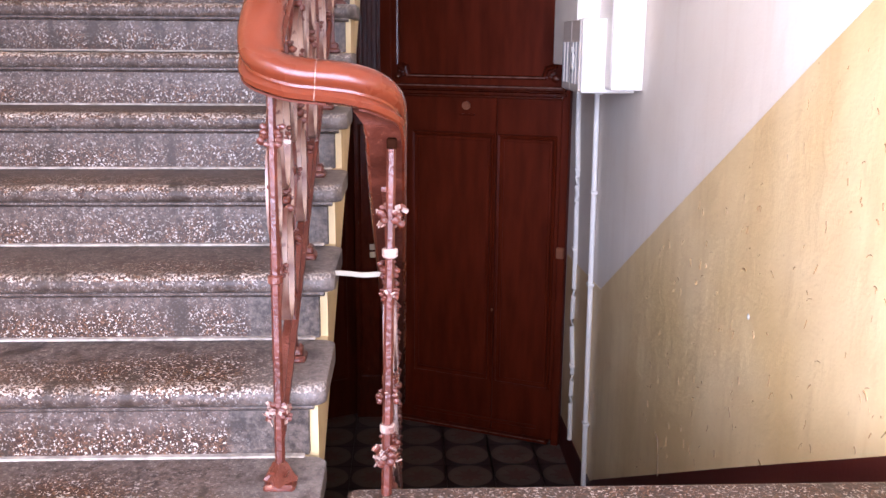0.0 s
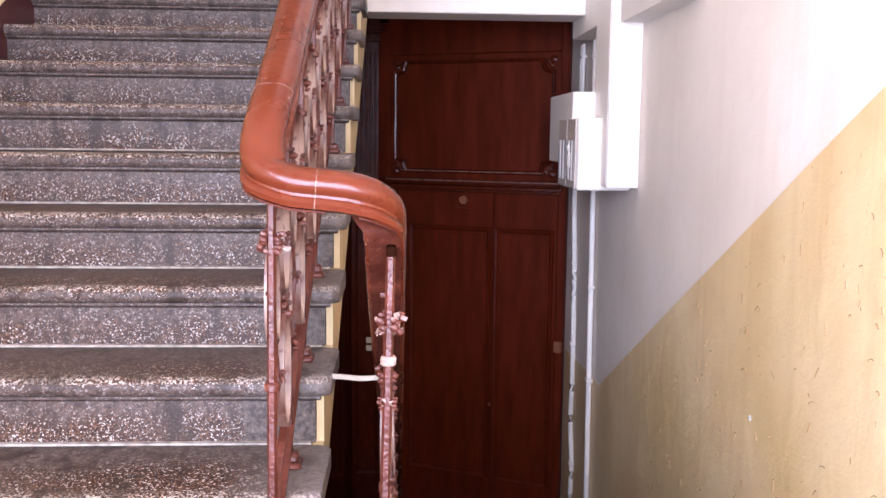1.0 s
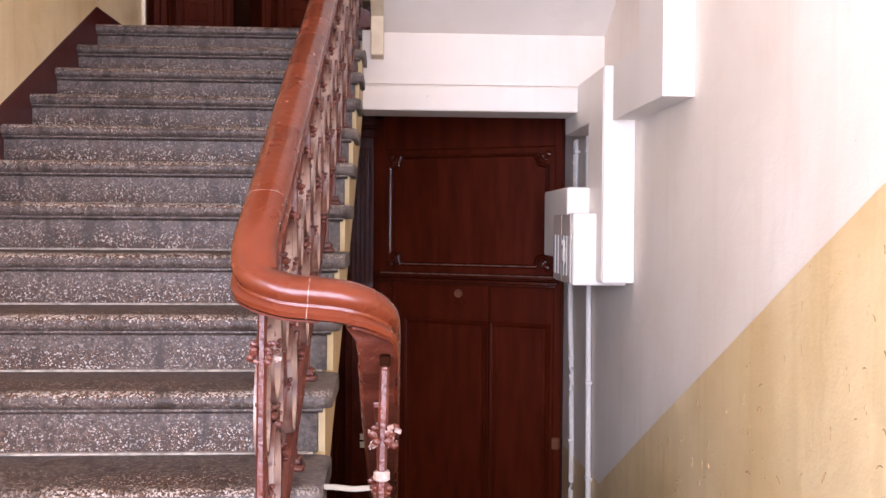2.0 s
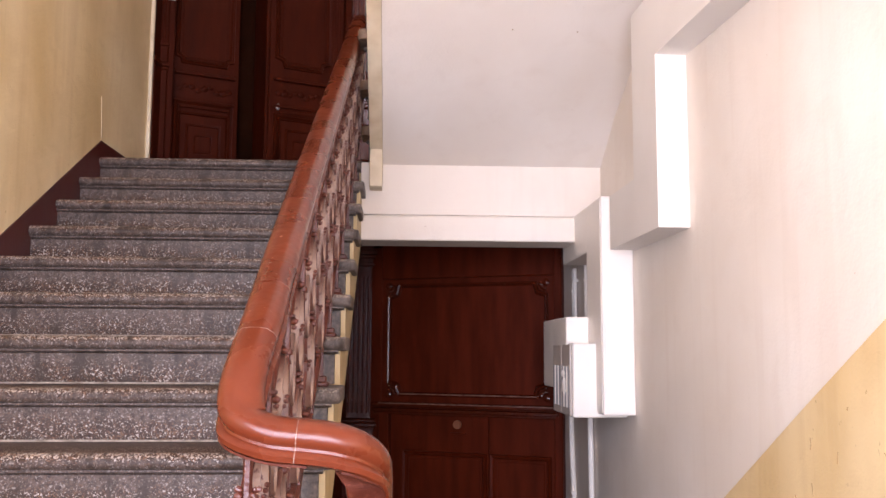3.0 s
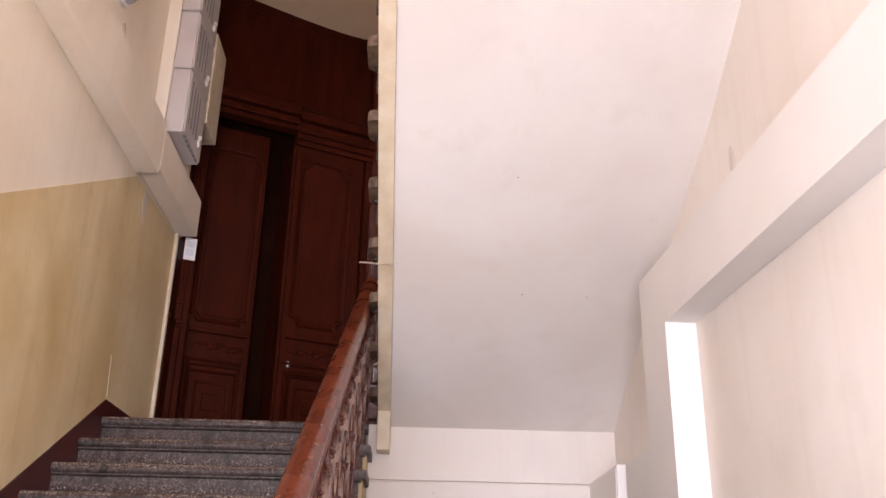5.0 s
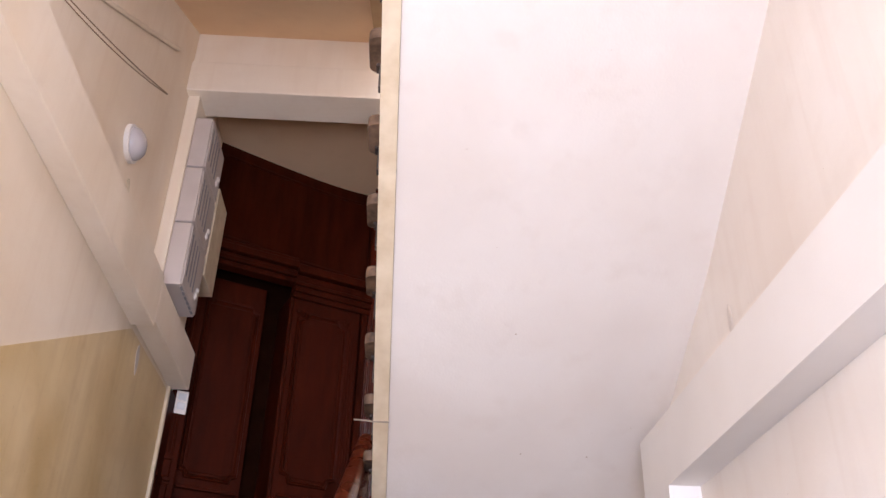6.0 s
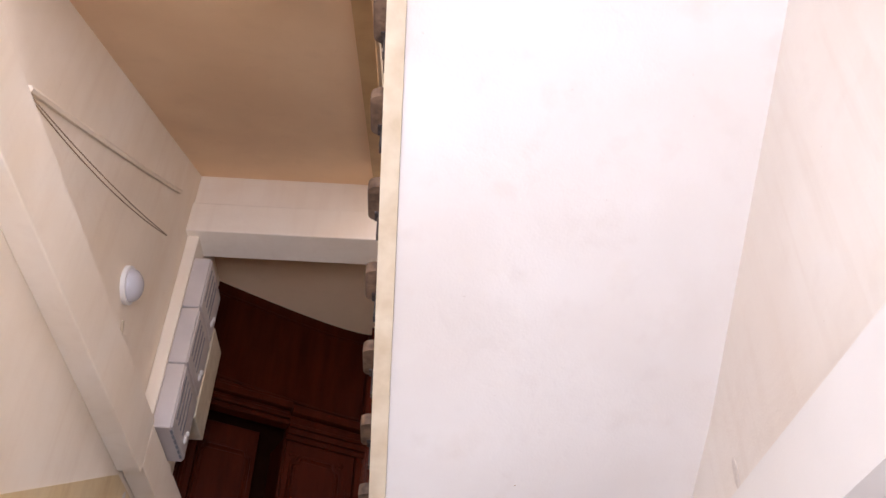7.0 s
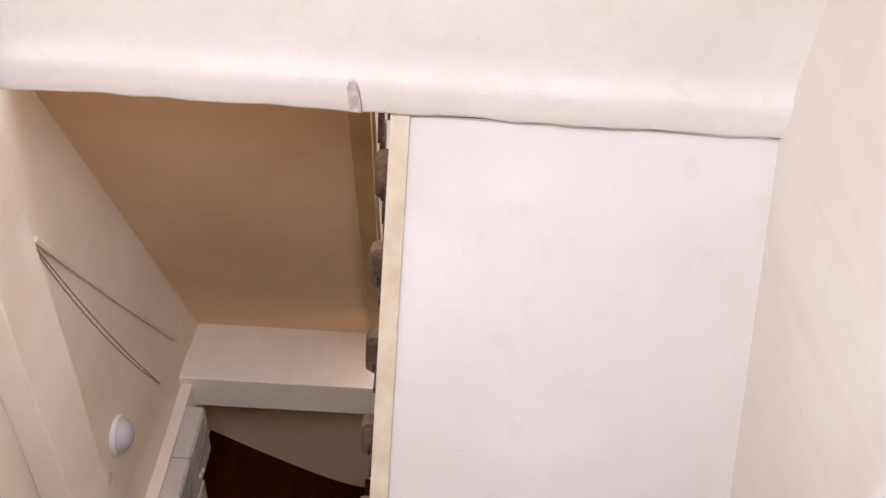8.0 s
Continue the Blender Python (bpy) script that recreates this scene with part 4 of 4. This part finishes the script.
part("name_plate", bm, BRASS, low, "small round brass plate", True, m)
part("bell_slot", box(shape(), u - 0.055, u + 0.065, 0.045, 0.058, Z + 0.385, Z + 0.397, 0.002), DOOR, low, "", False, m)
bm = shape()
u = (1.392 - APEX[0]) * K
box(bm, u - 0.035, u + 0.02, 0.05, 0.10, 1.44, 1.52, 0.006)
part("lock_case", bm, BRASS, low, "small surface lock", False, m)
bm = shape()
u = (0.915 - APEX[0]) * K
rod(bm, (u, 0.045, 0.99), (u, 0.054, 0.99), 0.011, 12)
part("keyhole", bm, BRASS, low, "", False, m)
part("threshold", box(shape(), 0.285, 1.50, 0.0, 0.09, 0.0, 0.028, 0.006), DOOR, low, "", False, m)
bm = shape()
box(bm, 0.40, 1.40, 0.0445, 0.06, 0.10, 0.125, 0.003)
part("kick_rail", bm, DOOR, low, "", False, m)


def pilaster(name, z_floor, z_base, z_cap, z_top, label, paint):
    e = thing(name, label, "pilaster", "apse pilasters", at=(APEX[0], APEX[1], z_floor))
    bm = shape()
    box(bm, -0.115, 0.115, -0.16, 0.04, 0.0, z_base, 0.006)
    box(bm, -0.135, 0.135, -0.185, 0.04, z_base, z_base + 0.03, 0.008)
    box(bm, -0.125, 0.125, -0.172, 0.04, z_base + 0.031, z_base + 0.055, 0.008)
    part("plinth", bm, paint, e)
    bm = shape()
    mould_frame(bm, -0.085, 0.085, 0.35, z_base - 0.12, 0.02, 0.012, 0.0)
    bmesh.ops.transform(bm, matrix=Matrix(((1, 0, 0, 0), (0, -1, 0, -0.16), (0, 0, 1, 0), (0, 0, 0, 1))), verts=bm.verts[:])
    part("plinth_moulding", bm, paint, e)
    part("shaft", box(shape(), -0.09, 0.09, -0.12, 0.04, z_base + 0.056, z_cap, 0.004), paint, e)
    for i in range(5):
        x = -0.068 + 0.034 * i
        bm = shape()
        rod(bm, (x, -0.122, z_base + 0.10), (x, -0.122, z_cap - 0.08), 0.0125, 10)
        part("reed", bm, paint, e, "", True)
    bm = shape()
    for j, (d, hh) in enumerate(((0.012, 0.02), (0.0, 0.04), (0.018, 0.025), (0.034, 0.03))):
        zz = z_cap + sum((0.02, 0.04, 0.025, 0.03)[:j])
        box(bm, -0.095 - d, 0.095 + d, -0.13 - d, 0.04, zz, zz + hh - 0.001, 0.004)
    part("capital", bm, paint, e)
    part("upper_shaft", box(shape(), -0.10, 0.10, -0.125, 0.04, z_cap + 0.115, z_top, 0.004), paint, e)
    return e


pilaster("pilaster", LOW, 0.0 + 2.46, 3.64, 3.80, "dark red wooden pilaster between the landing doors", VARNISH_DULL)
# lower part of the same pilaster is a plain fluted post
pilaster("pilaster", UPP - 0.004, 0.76, 2.74, 3.80, "glossy dark red fluted pilaster between the landing doors", VARNISH)

# upper door
m = wall_frame(-1, UPP - 0.004)
upp = thing("double_door", "dark red carved double door, one leaf set back", "door", "landing doors", at=(0, 0, 0))
bm = shape()
box(bm, 0.07, 0.139, -0.03, 0.03, 0.0, 3.75, 0.006)
box(bm, 0.14, 0.19, 0.0, 0.085, 0.0, 2.50, 0.006)
box(bm, 1.50, 1.60, 0.0, 0.07, 0.0, 2.62, 0.006)
box(bm, 1.455, 1.498, 0.0, 0.05, 0.0, 2.62, 0.005)
for a, b, z0, z1, d in ((1.49, 1.605, 0.0, 0.12, 0.085), (1.495, 1.605, 0.86, 0.88, 0.084), (1.49, 1.61, 0.881, 0.91, 0.094), (1.495, 1.605, 1.03, 1.06, 0.084), (1.505, 1.595, 0.16, 0.84, 0.078), (1.505, 1.595, 0.915, 1.025, 0.08)):
    box(bm, a, b, 0.0, d, z0, z1, 0.004)
for i in range(3):
    rod(bm, (1.525 + 0.025 * i, 0.07, 1.08), (1.525 + 0.025 * i, 0.07, 2.58), 0.009, 8)
part("frame", bm, SHADED_DOOR, upp, "", False, m)
leaf(upp, m, 0.955, 1.45, 0.02, 2.60, -0.15, ((0.99, 1.42, 0.98, 2.42, 0.05), (0.99, 1.42, 0.15, 0.72, 0.0)), "recessed dark red door leaf", SHADED_DOOR)
l2 = leaf(upp, m, 0.20, 0.775, 0.02, 2.50, 0.02, ((0.30, 0.735, 1.0, 2.40, 0.07), (0.25, 0.735, 0.12, 0.66, 0.0)), "dark red door leaf with carved band", SHADED_DOOR)
bm = shape()
for i in range(4):
    u = 0.215 + 0.02 * i
    rod(bm, (u, 0.066, 1.0), (u, 0.066, 2.1 + 0.08 * i), 0.006, 8)
part("reeding", bm, SHADED_DOOR, l2, "narrow vertical reeding", True)
for a, b, y, par in ((0.24, 0.74, 0.064, l2), (0.985, 1.42, -0.106, None)):
    bm = shape()
    box(bm, a, b, y, y + 0.03, 0.90, 0.925, 0.004)
    box(bm, a, b, y, y + 0.02, 0.70, 0.72, 0.004)
    r2 = random.Random(9)
    n = int((b - a) / 0.045)
    for i in range(n):
        u = a + 0.04 + i * (b - a - 0.08) / (n - 1)
        ball(bm, (u, y + 0.006, 0.81 + r2.uniform(-0.02, 0.02)), r2.uniform(0.016, 0.03), 1, (1.2, 0.6, 1))
    mould_frame(bm, a + 0.09, b - 0.09, 0.25, 0.55, 0.03, 0.015, y)
    mould_frame(bm, a + 0.15, b - 0.15, 0.33, 0.47, 0.02, 0.012, y)
    mould_frame(bm, a + 0.03, b - 0.03, 0.17, 0.63, 0.028, 0.022, y)
    box(bm, a + 0.04, b - 0.04, y, y + 0.026, 0.655, 0.675, 0.004)
    if par:
        part("carved_band", bm, SHADED_DOOR, par, "carved band with leaf bosses", True)
    else:
        part("carved_band", bm, SHADED_DOOR, upp, "carved band with leaf bosses", True, m)
part("jamb", box(shape(), 0.776, 0.80, -0.25, 0.055, 0.02, 2.52, 0.003), SHADED_DOOR, upp, "", False, m)
bm = shape()
bars_profile(bm, 0.79, 1.60, ((2.62, 2.66, 0.10), (2.661, 2.70, 0.13), (2.701, 2.73, 0.11), (2.731, 2.79, 0.16), (2.791, 2.83, 0.13)))
part("transom_bar", bm, SHADED_DOOR, upp, "stepped moulding above the leaf", False, m)
bm = shape()
bars_profile(bm, 0.12, 0.789, ((2.505, 2.55, 0.08), (2.551, 2.60, 0.10), (2.601, 2.63, 0.12), (2.631, 2.70, 0.10), (2.701, 2.77, 0.16)))
part("cornice", bm, SHADED_DOOR, upp, "moulded cornice of the carved leaf", False, m)
bm = shape()
for i in range(9):
    ball(bm, (0.2 + 0.062 * i, 0.10, 2.65), 0.018, 1, (1, 0.6, 1))
corner_leaves(bm, 0.31, 2.39, 1, -1, 1.3, 0.075)
corner_leaves(bm, 0.725, 2.39, -1, -1, 1.3, 0.075)
part("carving", bm, SHADED_DOOR, upp, "small carved leaf ornaments", True, m)


def apse_y(x):
    """The wall over the doors is rounded into a shallow apse."""
    return 6.80 - 0.69 * (math.hypot(x, 0.45) - 0.45)


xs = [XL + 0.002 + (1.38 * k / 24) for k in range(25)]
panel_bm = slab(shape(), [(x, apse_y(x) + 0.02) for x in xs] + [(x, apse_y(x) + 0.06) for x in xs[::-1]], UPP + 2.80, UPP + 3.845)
part("overpanel", panel_bm, SHADED_DOOR, upp, "curved dark red panel above the cornice", True)
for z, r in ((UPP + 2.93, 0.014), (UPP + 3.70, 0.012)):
    part("panel_bead", sweep(shape(), [(x, apse_y(x) + 0.016, z) for x in xs], circle(r, 8)), SHADED_DOOR, upp, "", True)
bm = shape()
u = -(-0.66 - APEX[0]) * K
ball(bm, (u, 0.072, 0.705), 0.020, 2, (0.8, 0.4, 1.3))
kh = part("escutcheon", bm, STEEL, upp, "bright steel keyhole plate", True, m)
part("keyhole", box(shape(), u - 0.004, u + 0.004, 0.078, 0.083, 0.695, 0.715, 0.001), SKIRT, kh)

jamb = box(shape(), XL + 0.005, XL + 0.026, 5.886, 6.13, UPP, 3.518, 0.003)
box(jamb, XL + 0.005, XL + 0.034, 5.90, 6.12, UPP, UPP + 0.86, 0.004)
box(jamb, XL + 0.005, XL + 0.042, 5.892, 6.125, UPP + 0.861, UPP + 0.90, 0.004)
part("jamb", jamb, SHADED_DOOR, upp, "dark red return of the door frame")

# white cornice bead where the landing ceiling meets the panelling
sag = random.Random(5)
bead = [(x, apse_y(x) - 0.004, UPP + 3.829 - sag.uniform(0, 0.006)) for x in xs]
tagged(part("trim_1", sweep(shape(), smooth_path(bead, 2), circle(0.013, 8)), PLASTIC, None, "", True), "thin white painted cable along the landing ceiling", "trim", "", "structure")
bm = shape()
box(bm, XL + 0.005, XL + 0.03, 5.855, 5.885, UPP, 3.515, 0.004)
tagged(part("trim_3", bm, CREAM), "cream painted door trim", "trim", "", "structure")

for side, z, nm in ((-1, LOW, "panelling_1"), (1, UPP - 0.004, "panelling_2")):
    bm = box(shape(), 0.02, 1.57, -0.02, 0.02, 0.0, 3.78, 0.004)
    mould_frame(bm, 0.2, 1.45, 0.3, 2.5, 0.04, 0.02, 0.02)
    tagged(part(nm, bm, SHADED_DOOR, None, "", False, wall_frame(side, z)), "dark red painted wall panelling", "panelling", "", "structure")

# ---- services on the walls ----


def trunk(name, boxes, label, category="trunking", mat=None):
    """White painted boxing made of butted lengths."""
    e = thing(name, label, category, at=((boxes[0][0] + boxes[0][1]) / 2, boxes[0][2], boxes[0][4]))
    o = Matrix.Translation(-e.location)
    for i, b in enumerate(boxes):
        part("length", box(shape(), *b, 0.006, 2), mat or WHITE, e, "", False, o)
    return e


XF = 1.28
boxing = thing("pipe_boxing", "white plaster boxing stepping down along the wall", "boxing", at=(XR, 3.6, 1.47))
for run in ([(-1.2, 1.92), (3.398, 2.165), (3.398, 2.4427), (-1.2, 2.22)], [(3.398, 1.462), (3.755, 1.462), (3.755, 2.46), (3.398, 2.4427)], [(3.755, 1.462), (4.20, 1.462), (4.20, 1.722), (3.755, 1.722)]):
    part("length", prism(shape(), run, XF, XR - 0.001), BOXING, boxing, "", False, Matrix.Translation((-XR, -3.6, -1.47)))
trunk("cable_riser_box", ((1.25, XR - 0.001, 4.262, 4.60, 0.668, 1.735),), "tall white cable riser box on the wall", "boxing", PLASTIC)
trunk("branch_trunking", ((1.25, XR - 0.006, 4.605, 5.28, 1.49, 1.735),), "short white trunking leading to the door", "trunking", PLASTIC)

riser_box = next(ob for ob in bpy.data.objects if ob.name.startswith("cable_riser_box"))
o = Matrix.Translation(-riser_box.location)
part("cover", box(shape(), 1.246, 1.2495, 4.275, 4.588, 0.68, 1.722, 0.001), PLASTIC, riser_box, "clip-on side cover", False, o)
part("cover", box(shape(), 1.262, XR - 0.012, 4.2585, 4.2615, 0.68, 1.722, 0.001), PLASTIC, riser_box, "clip-on front cover", False, o)

meter = thing("electricity_meter", "white meter box with a grey slotted front", "meter", at=(1.25, 4.4, 0.65))
o = Matrix.Translation(-meter.location)
part("backboard", box(shape(), 1.125, 1.245, 4.545, 5.25, 0.775, 1.15, 0.006), PLASTIC, meter, "white backboard", False, o)
part("housing", box(shape(), 1.128, XR - 0.006, 4.395, 4.54, 0.648, 1.014, 0.006), PLASTIC, meter, "", False, o)
part("housing", box(shape(), 1.128, 1.245, 4.541, 4.90, 0.648, 1.014, 0.006), PLASTIC, meter, "", False, o)
for y0, y1 in ((4.42, 4.64), (4.655, 4.89)):
    c = part("cover", box(shape(), 1.118, 1.1275, y0, y1, 0.655, 1.008, 0.003), METER, meter, "grey slotted cover", False, o)
    for i in range(5):
        y = y0 + 0.03 + i * (y1 - y0 - 0.06) / 4
        part("rib", box(shape(), 1.113, 1.1178, y - 0.006, y + 0.006, 0.69, 0.90, 0.002), PLASTIC if i % 2 else GRILLE, c)
bm = shape()
ball(bm, (1.108, 4.52, 0.80), 0.022, 1, (0.5, 0.8, 2.6))
ball(bm, (1.105, 4.53, 0.86), 0.020, 1, (0.6, 1.1, 1))
part("seal", bm, PLASTIC, meter, "white seal and wire", True, o)


def tube_thing(name, a, b, r, label, clips, mat=PLASTIC):
    e = thing(name, label, "conduit", at=a)
    o = Matrix.Translation(-Vector(a))
    part("tube", rod(shape(), a, b, r, 12), mat, e, "", True, o)
    for z in clips:
        f = (z - a[2]) / (b[2] - a[2])
        y = a[1] + (b[1] - a[1]) * f
        part("clip", box(shape(), a[0] - r - 0.004, XR - 0.004, y - r - 0.012, y + r + 0.012, z - 0.01, z + 0.01, 0.003), mat, e, "", False, o)
    return e


tube_thing("conduit", (1.385, 5.10, -1.96), (1.385, 5.20, 0.66), 0.017, "white plastic conduit clipped to the wall", (-1.45, -0.55, 0.02))
tube_thing("conduit", (1.385, 5.26, 1.15), (1.385, 5.26, 1.50), 0.014, "short white plastic conduit above the meter", (1.40,))
tube_thing("conduit", (1.385, 5.60, 1.15), (1.385, 5.60, 1.50), 0.013, "short white plastic conduit above the meter", (1.42,))
tube_thing("conduit", (1.39, 5.68, 1.15), (1.39, 5.68, 1.50), 0.011, "thin white plastic conduit above the meter", (1.36,))
cover = thing("cable_cover", "cream painted cable cover wandering down beside the door", "cable cover", at=(1.39, 5.64, -1.80))
wob = random.Random(3)
pts = [(1.390 + wob.uniform(-0.004, 0.004), 5.64 + 0.16 * k / 9 + wob.uniform(-0.022, 0.022), -1.80 + 2.42 * k / 9) for k in range(10)]
o = Matrix.Translation(-Vector(pts[0]))
part("tube", sweep(shape(), smooth_path(pts, 5), circle(0.016, 8)), PLASTIC, cover, "", True, o)
for k in (2, 5, 7):
    y, z = pts[k][1:]
    part("clip", box(shape(), 1.37, XR - 0.004, y - 0.026, y + 0.026, z - 0.01, z + 0.01, 0.003), PLASTIC, cover, "", False, o)
bm = box(shape(), 1.36, XR - 0.004, 5.14, 5.22, 0.60, 0.66, 0.004)
tagged(part("conduit_socket", bm, PLASTIC), "white square conduit socket under the meter", "socket")

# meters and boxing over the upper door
trunk("pipe_boxing", ((XL + 0.001, -1.28, -1.2, 4.87, 3.485, 3.83),), "white plaster boxing along the wall", "boxing", WARM_WHITE)
trunk("branch_trunking", ((XL + 0.005, -1.28, 4.875, 5.93, 3.52, 3.80),), "white trunking ending above the door", "trunking", WARM_WHITE)
trunk("cable_riser_box", ((XL + 0.001, -1.335, 4.99, 5.50, 3.802, 5.93),), "flat white cable riser behind the meters", "boxing", WARM_WHITE)
for k, (z0, z1) in enumerate(((3.85, 4.315), (4.325, 4.765), (4.775, 5.20))):
    mt = thing("electricity_meter", "grey electricity meter with slotted cover and white seal", "meter", "meters over the door", at=(-1.30, 5.04, z0))
    o = Matrix.Translation(-mt.location)
    part("housing", box(shape(), -1.334, -1.215, 5.0, 5.46, z0, z1, 0.006), METER, mt, "", False, o)
    c = part("cover", box(shape(), -1.2148, -1.206, 5.015, 5.45, z0 + 0.012, z1 - 0.012, 0.003), METER, mt, "slotted grey cover", False, o)
    for i in range(4):
        y = 5.05 + 0.07 * i
        part("slot", box(shape(), -1.2065, -1.203, y, y + 0.02, z0 + 0.09, z1 - 0.06, 0.001), GRILLE, c)
    bm = shape()
    ball(bm, (-1.198, 5.34, z0 + 0.10), 0.02, 1, (0.6, 1.3, 1.7))
    ball(bm, (-1.196, 5.36, z0 + 0.15), 0.022, 1, (0.6, 1.2, 1.0))
    part("seal", bm, PLASTIC, mt, "white seal", True, o)
    if k == 0:
        for i in range(6):
            part("vent_slot", box(shape(), -1.226, -1.212, 5.04 + 0.065 * i, 5.085 + 0.065 * i, z0 - 0.003, z0 + 0.004, 0.001), GRILLE, mt, "", False, o)
trunk("junction_box", ((XL + 0.02, -1.20, 5.475, 5.80, 4.19, 4.93),), "plain cream junction box beside the meters", "box", CREAM)

lamp = thing("wall_lamp", "round opal bulkhead lamp on a white rim, unlit", "lamp", at=(XL, 4.168, 4.30))
bm = shape()
rod(bm, (0.001, 0, 0), (0.028, 0, 0), 0.115, 32)
part("rim", bm, PLASTIC, lamp, "white plastic rim", True)
bm = shape()
bmesh.ops.create_uvsphere(bm, u_segments=28, v_segments=14, radius=0.098, matrix=Matrix.LocRotScale((0.028, 0, 0), None, (0.72, 1, 1)))
part("diffuser", bm, OPAL, lamp, "pale opal glass dome", True)
bm = shape()
prism(bm, [(0.09, -0.19), (0.14, -0.26), (0.15, -0.25), (0.11, -0.17)], 0.0, 0.012)
part("cable_tail", bm, CREAM, lamp)

for a, b, sag, r, mt, label in (((2.50, 4.045), (4.549, 5.414), 0.012, 0.017, WARM_WHITE, "painted-over cable ridge along the plaster wall"), ((2.50, 4.035), (4.571, 5.035), 0.035, 0.0032, CABLE, "thin brown cable slung along the plaster wall"), ((2.53, 4.035), (4.565, 5.025), 0.058, 0.0032, CABLE, "thin brown cable slung along the plaster wall")):
    c = thing("cable", label, "cable", "wall cables", at=(XL, a[0], a[1]))
    pts = [(XL + r * 0.9, a[0] + (b[0] - a[0]) * f, a[1] + (b[1] - a[1]) * f - sag * 4 * f * (1 - f)) for f in (0, 0.2, 0.4, 0.6, 0.8, 1)]
    part("sheath", sweep(shape(), smooth_path(pts, 5), circle(r, 6)), mt, c, "", True, Matrix.Translation(-c.location))

sw = thing("light_switch", "white double light switch on the door frame", "switch")
sw.matrix_basis = wall_frame(-1, 0)
u = -(-1.386 - APEX[0]) * K
part("plate", box(shape(), u - 0.042, u + 0.042, 0.072, 0.082, 3.40, 3.57, 0.003), PLASTIC, sw)
for z in (3.43, 3.50):
    part("rocker", box(shape(), u - 0.028, u + 0.028, 0.082, 0.089, z, z + 0.05, 0.003), FRAME, sw)

# small marks on the walls
tagged(part("filler_patch", prism(shape(), [(5.08, 3.45), (5.11, 3.47), (5.14, 3.40), (5.145, 3.30), (5.12, 3.27), (5.09, 3.33), (5.07, 3.40)], XL + 0.004, XL + 0.006), PATCH), "pale filler patch on the ochre wall", "patch")
tongue = [(-0.004, 1.664), (-0.006, 1.62), (-0.012, 1.58), (-0.022, 1.55), (-0.036, 1.537), (-0.050, 1.543), (-0.058, 1.565), (-0.054, 1.61), (-0.048, 1.664)]
smear = thing("filler_patch", "pinkish filler smear on the downstand overhead", "patch", at=(0, 1.664, 3.886))
o = Matrix.Translation((0, -1.664, -3.886))
part("smear", slab(shape(), tongue, 3.8795, 3.893), SMEAR, smear, "", False, o)
part("rim", slab(shape(), [(-0.003, 1.665), (-0.005, 1.62), (-0.014, 1.575), (-0.024, 1.552), (-0.026, 1.556), (-0.018, 1.58), (-0.010, 1.62), (-0.009, 1.665)], 3.8785, 3.8793), CABLE, smear, "brown dried rim", False, o)
tagged(part("wall_scratch", prism(shape(), [(4.952, 2.38), (4.957, 2.38), (4.992, 2.15), (4.984, 2.15)], XL + 0.004, XL + 0.0065), CREAM), "pale scratch in the ochre paint", "scratch")
tagged(part("loose_wire", sweep(shape(), smooth_path([(XR - 0.010, 3.60, -1.04), (XR - 0.012, 3.602, -0.95), (XR - 0.014, 3.615, -0.88), (XR - 0.012, 3.66, -0.86)], 5), circle(0.003, 6)), CABLE), "thin wire end sticking out of the skirting", "wire")
bm = shape()
for z in (0.5, 0.56):
    box(bm, -0.022, 0.022, -0.134, -0.128, z, z + 0.045, 0.002)
tagged(part("door_labels", bm, CREAM, None, "", False, Matrix.Translation((0.0, APEX[1] - 0.035, -1.22))), "two small pale labels on the pilaster", "label")
r3 = random.Random(21)
bm = shape()
for i in range(240):
    y = 1.50 + 2.5 * r3.random() ** 1.7
    lo = max(-0.05 - (y - 1.6) * 0.56, -1.3)
    z = r3.uniform(lo, 1.15 - (y - 1.6) * 0.5)
    ln, a, bend = r3.uniform(0.006, 0.040), r3.gauss(1.75, 0.35), r3.uniform(-0.5, 0.5)
    path = [(XR - 0.0042, y, z)]
    for k in range(3):
        a += bend
        path.append((XR - 0.0042, path[-1][1] + math.cos(a) * ln / 3, path[-1][2] + math.sin(a) * ln / 3))
    sweep(bm, path, circle(r3.uniform(0.0009, 0.0032), 5))
scuffs = tagged(part("wall_scuffs", bm, SCUFF, None), "short brown scuffs and chips in the ochre paint", "scuffs", "", "stuff")
bm = shape()
ball(bm, (XR - 0.004, 2.72, -0.01), 0.011, 2, (0.25, 1, 1))
tagged(part("filler_spot", bm, FRAME, None, "", True), "round white filler spot on the ochre dado", "patch")
for y, z, h in ((3.05, 2.72, 0.07), (3.16, 2.56, 0.05)):
    bm = shape()
    ball(bm, (XU_EAST - 0.001, y, z), h, 2, (0.06, 0.35, 1))
    tagged(part("filler_patch", bm, PATCH, None, "", True), "pale filler smear above the pipe boxing", "patch")

for x, y, z in ((0.711, 3.509, 2.850), (0.795, 4.093, 2.511), (1.111, 4.097, 2.509)):
    bm = shape()
    ball(bm, (0, 0, 0), 0.005, 1, (0.8, 1.0, 0.6))
    tagged(part("nail_head", bm, CABLE, None, "", True, Matrix.Translation((x, y, z - 0.001))), "small rusty nail head in the white plaster", "nail", "nails in the plaster")
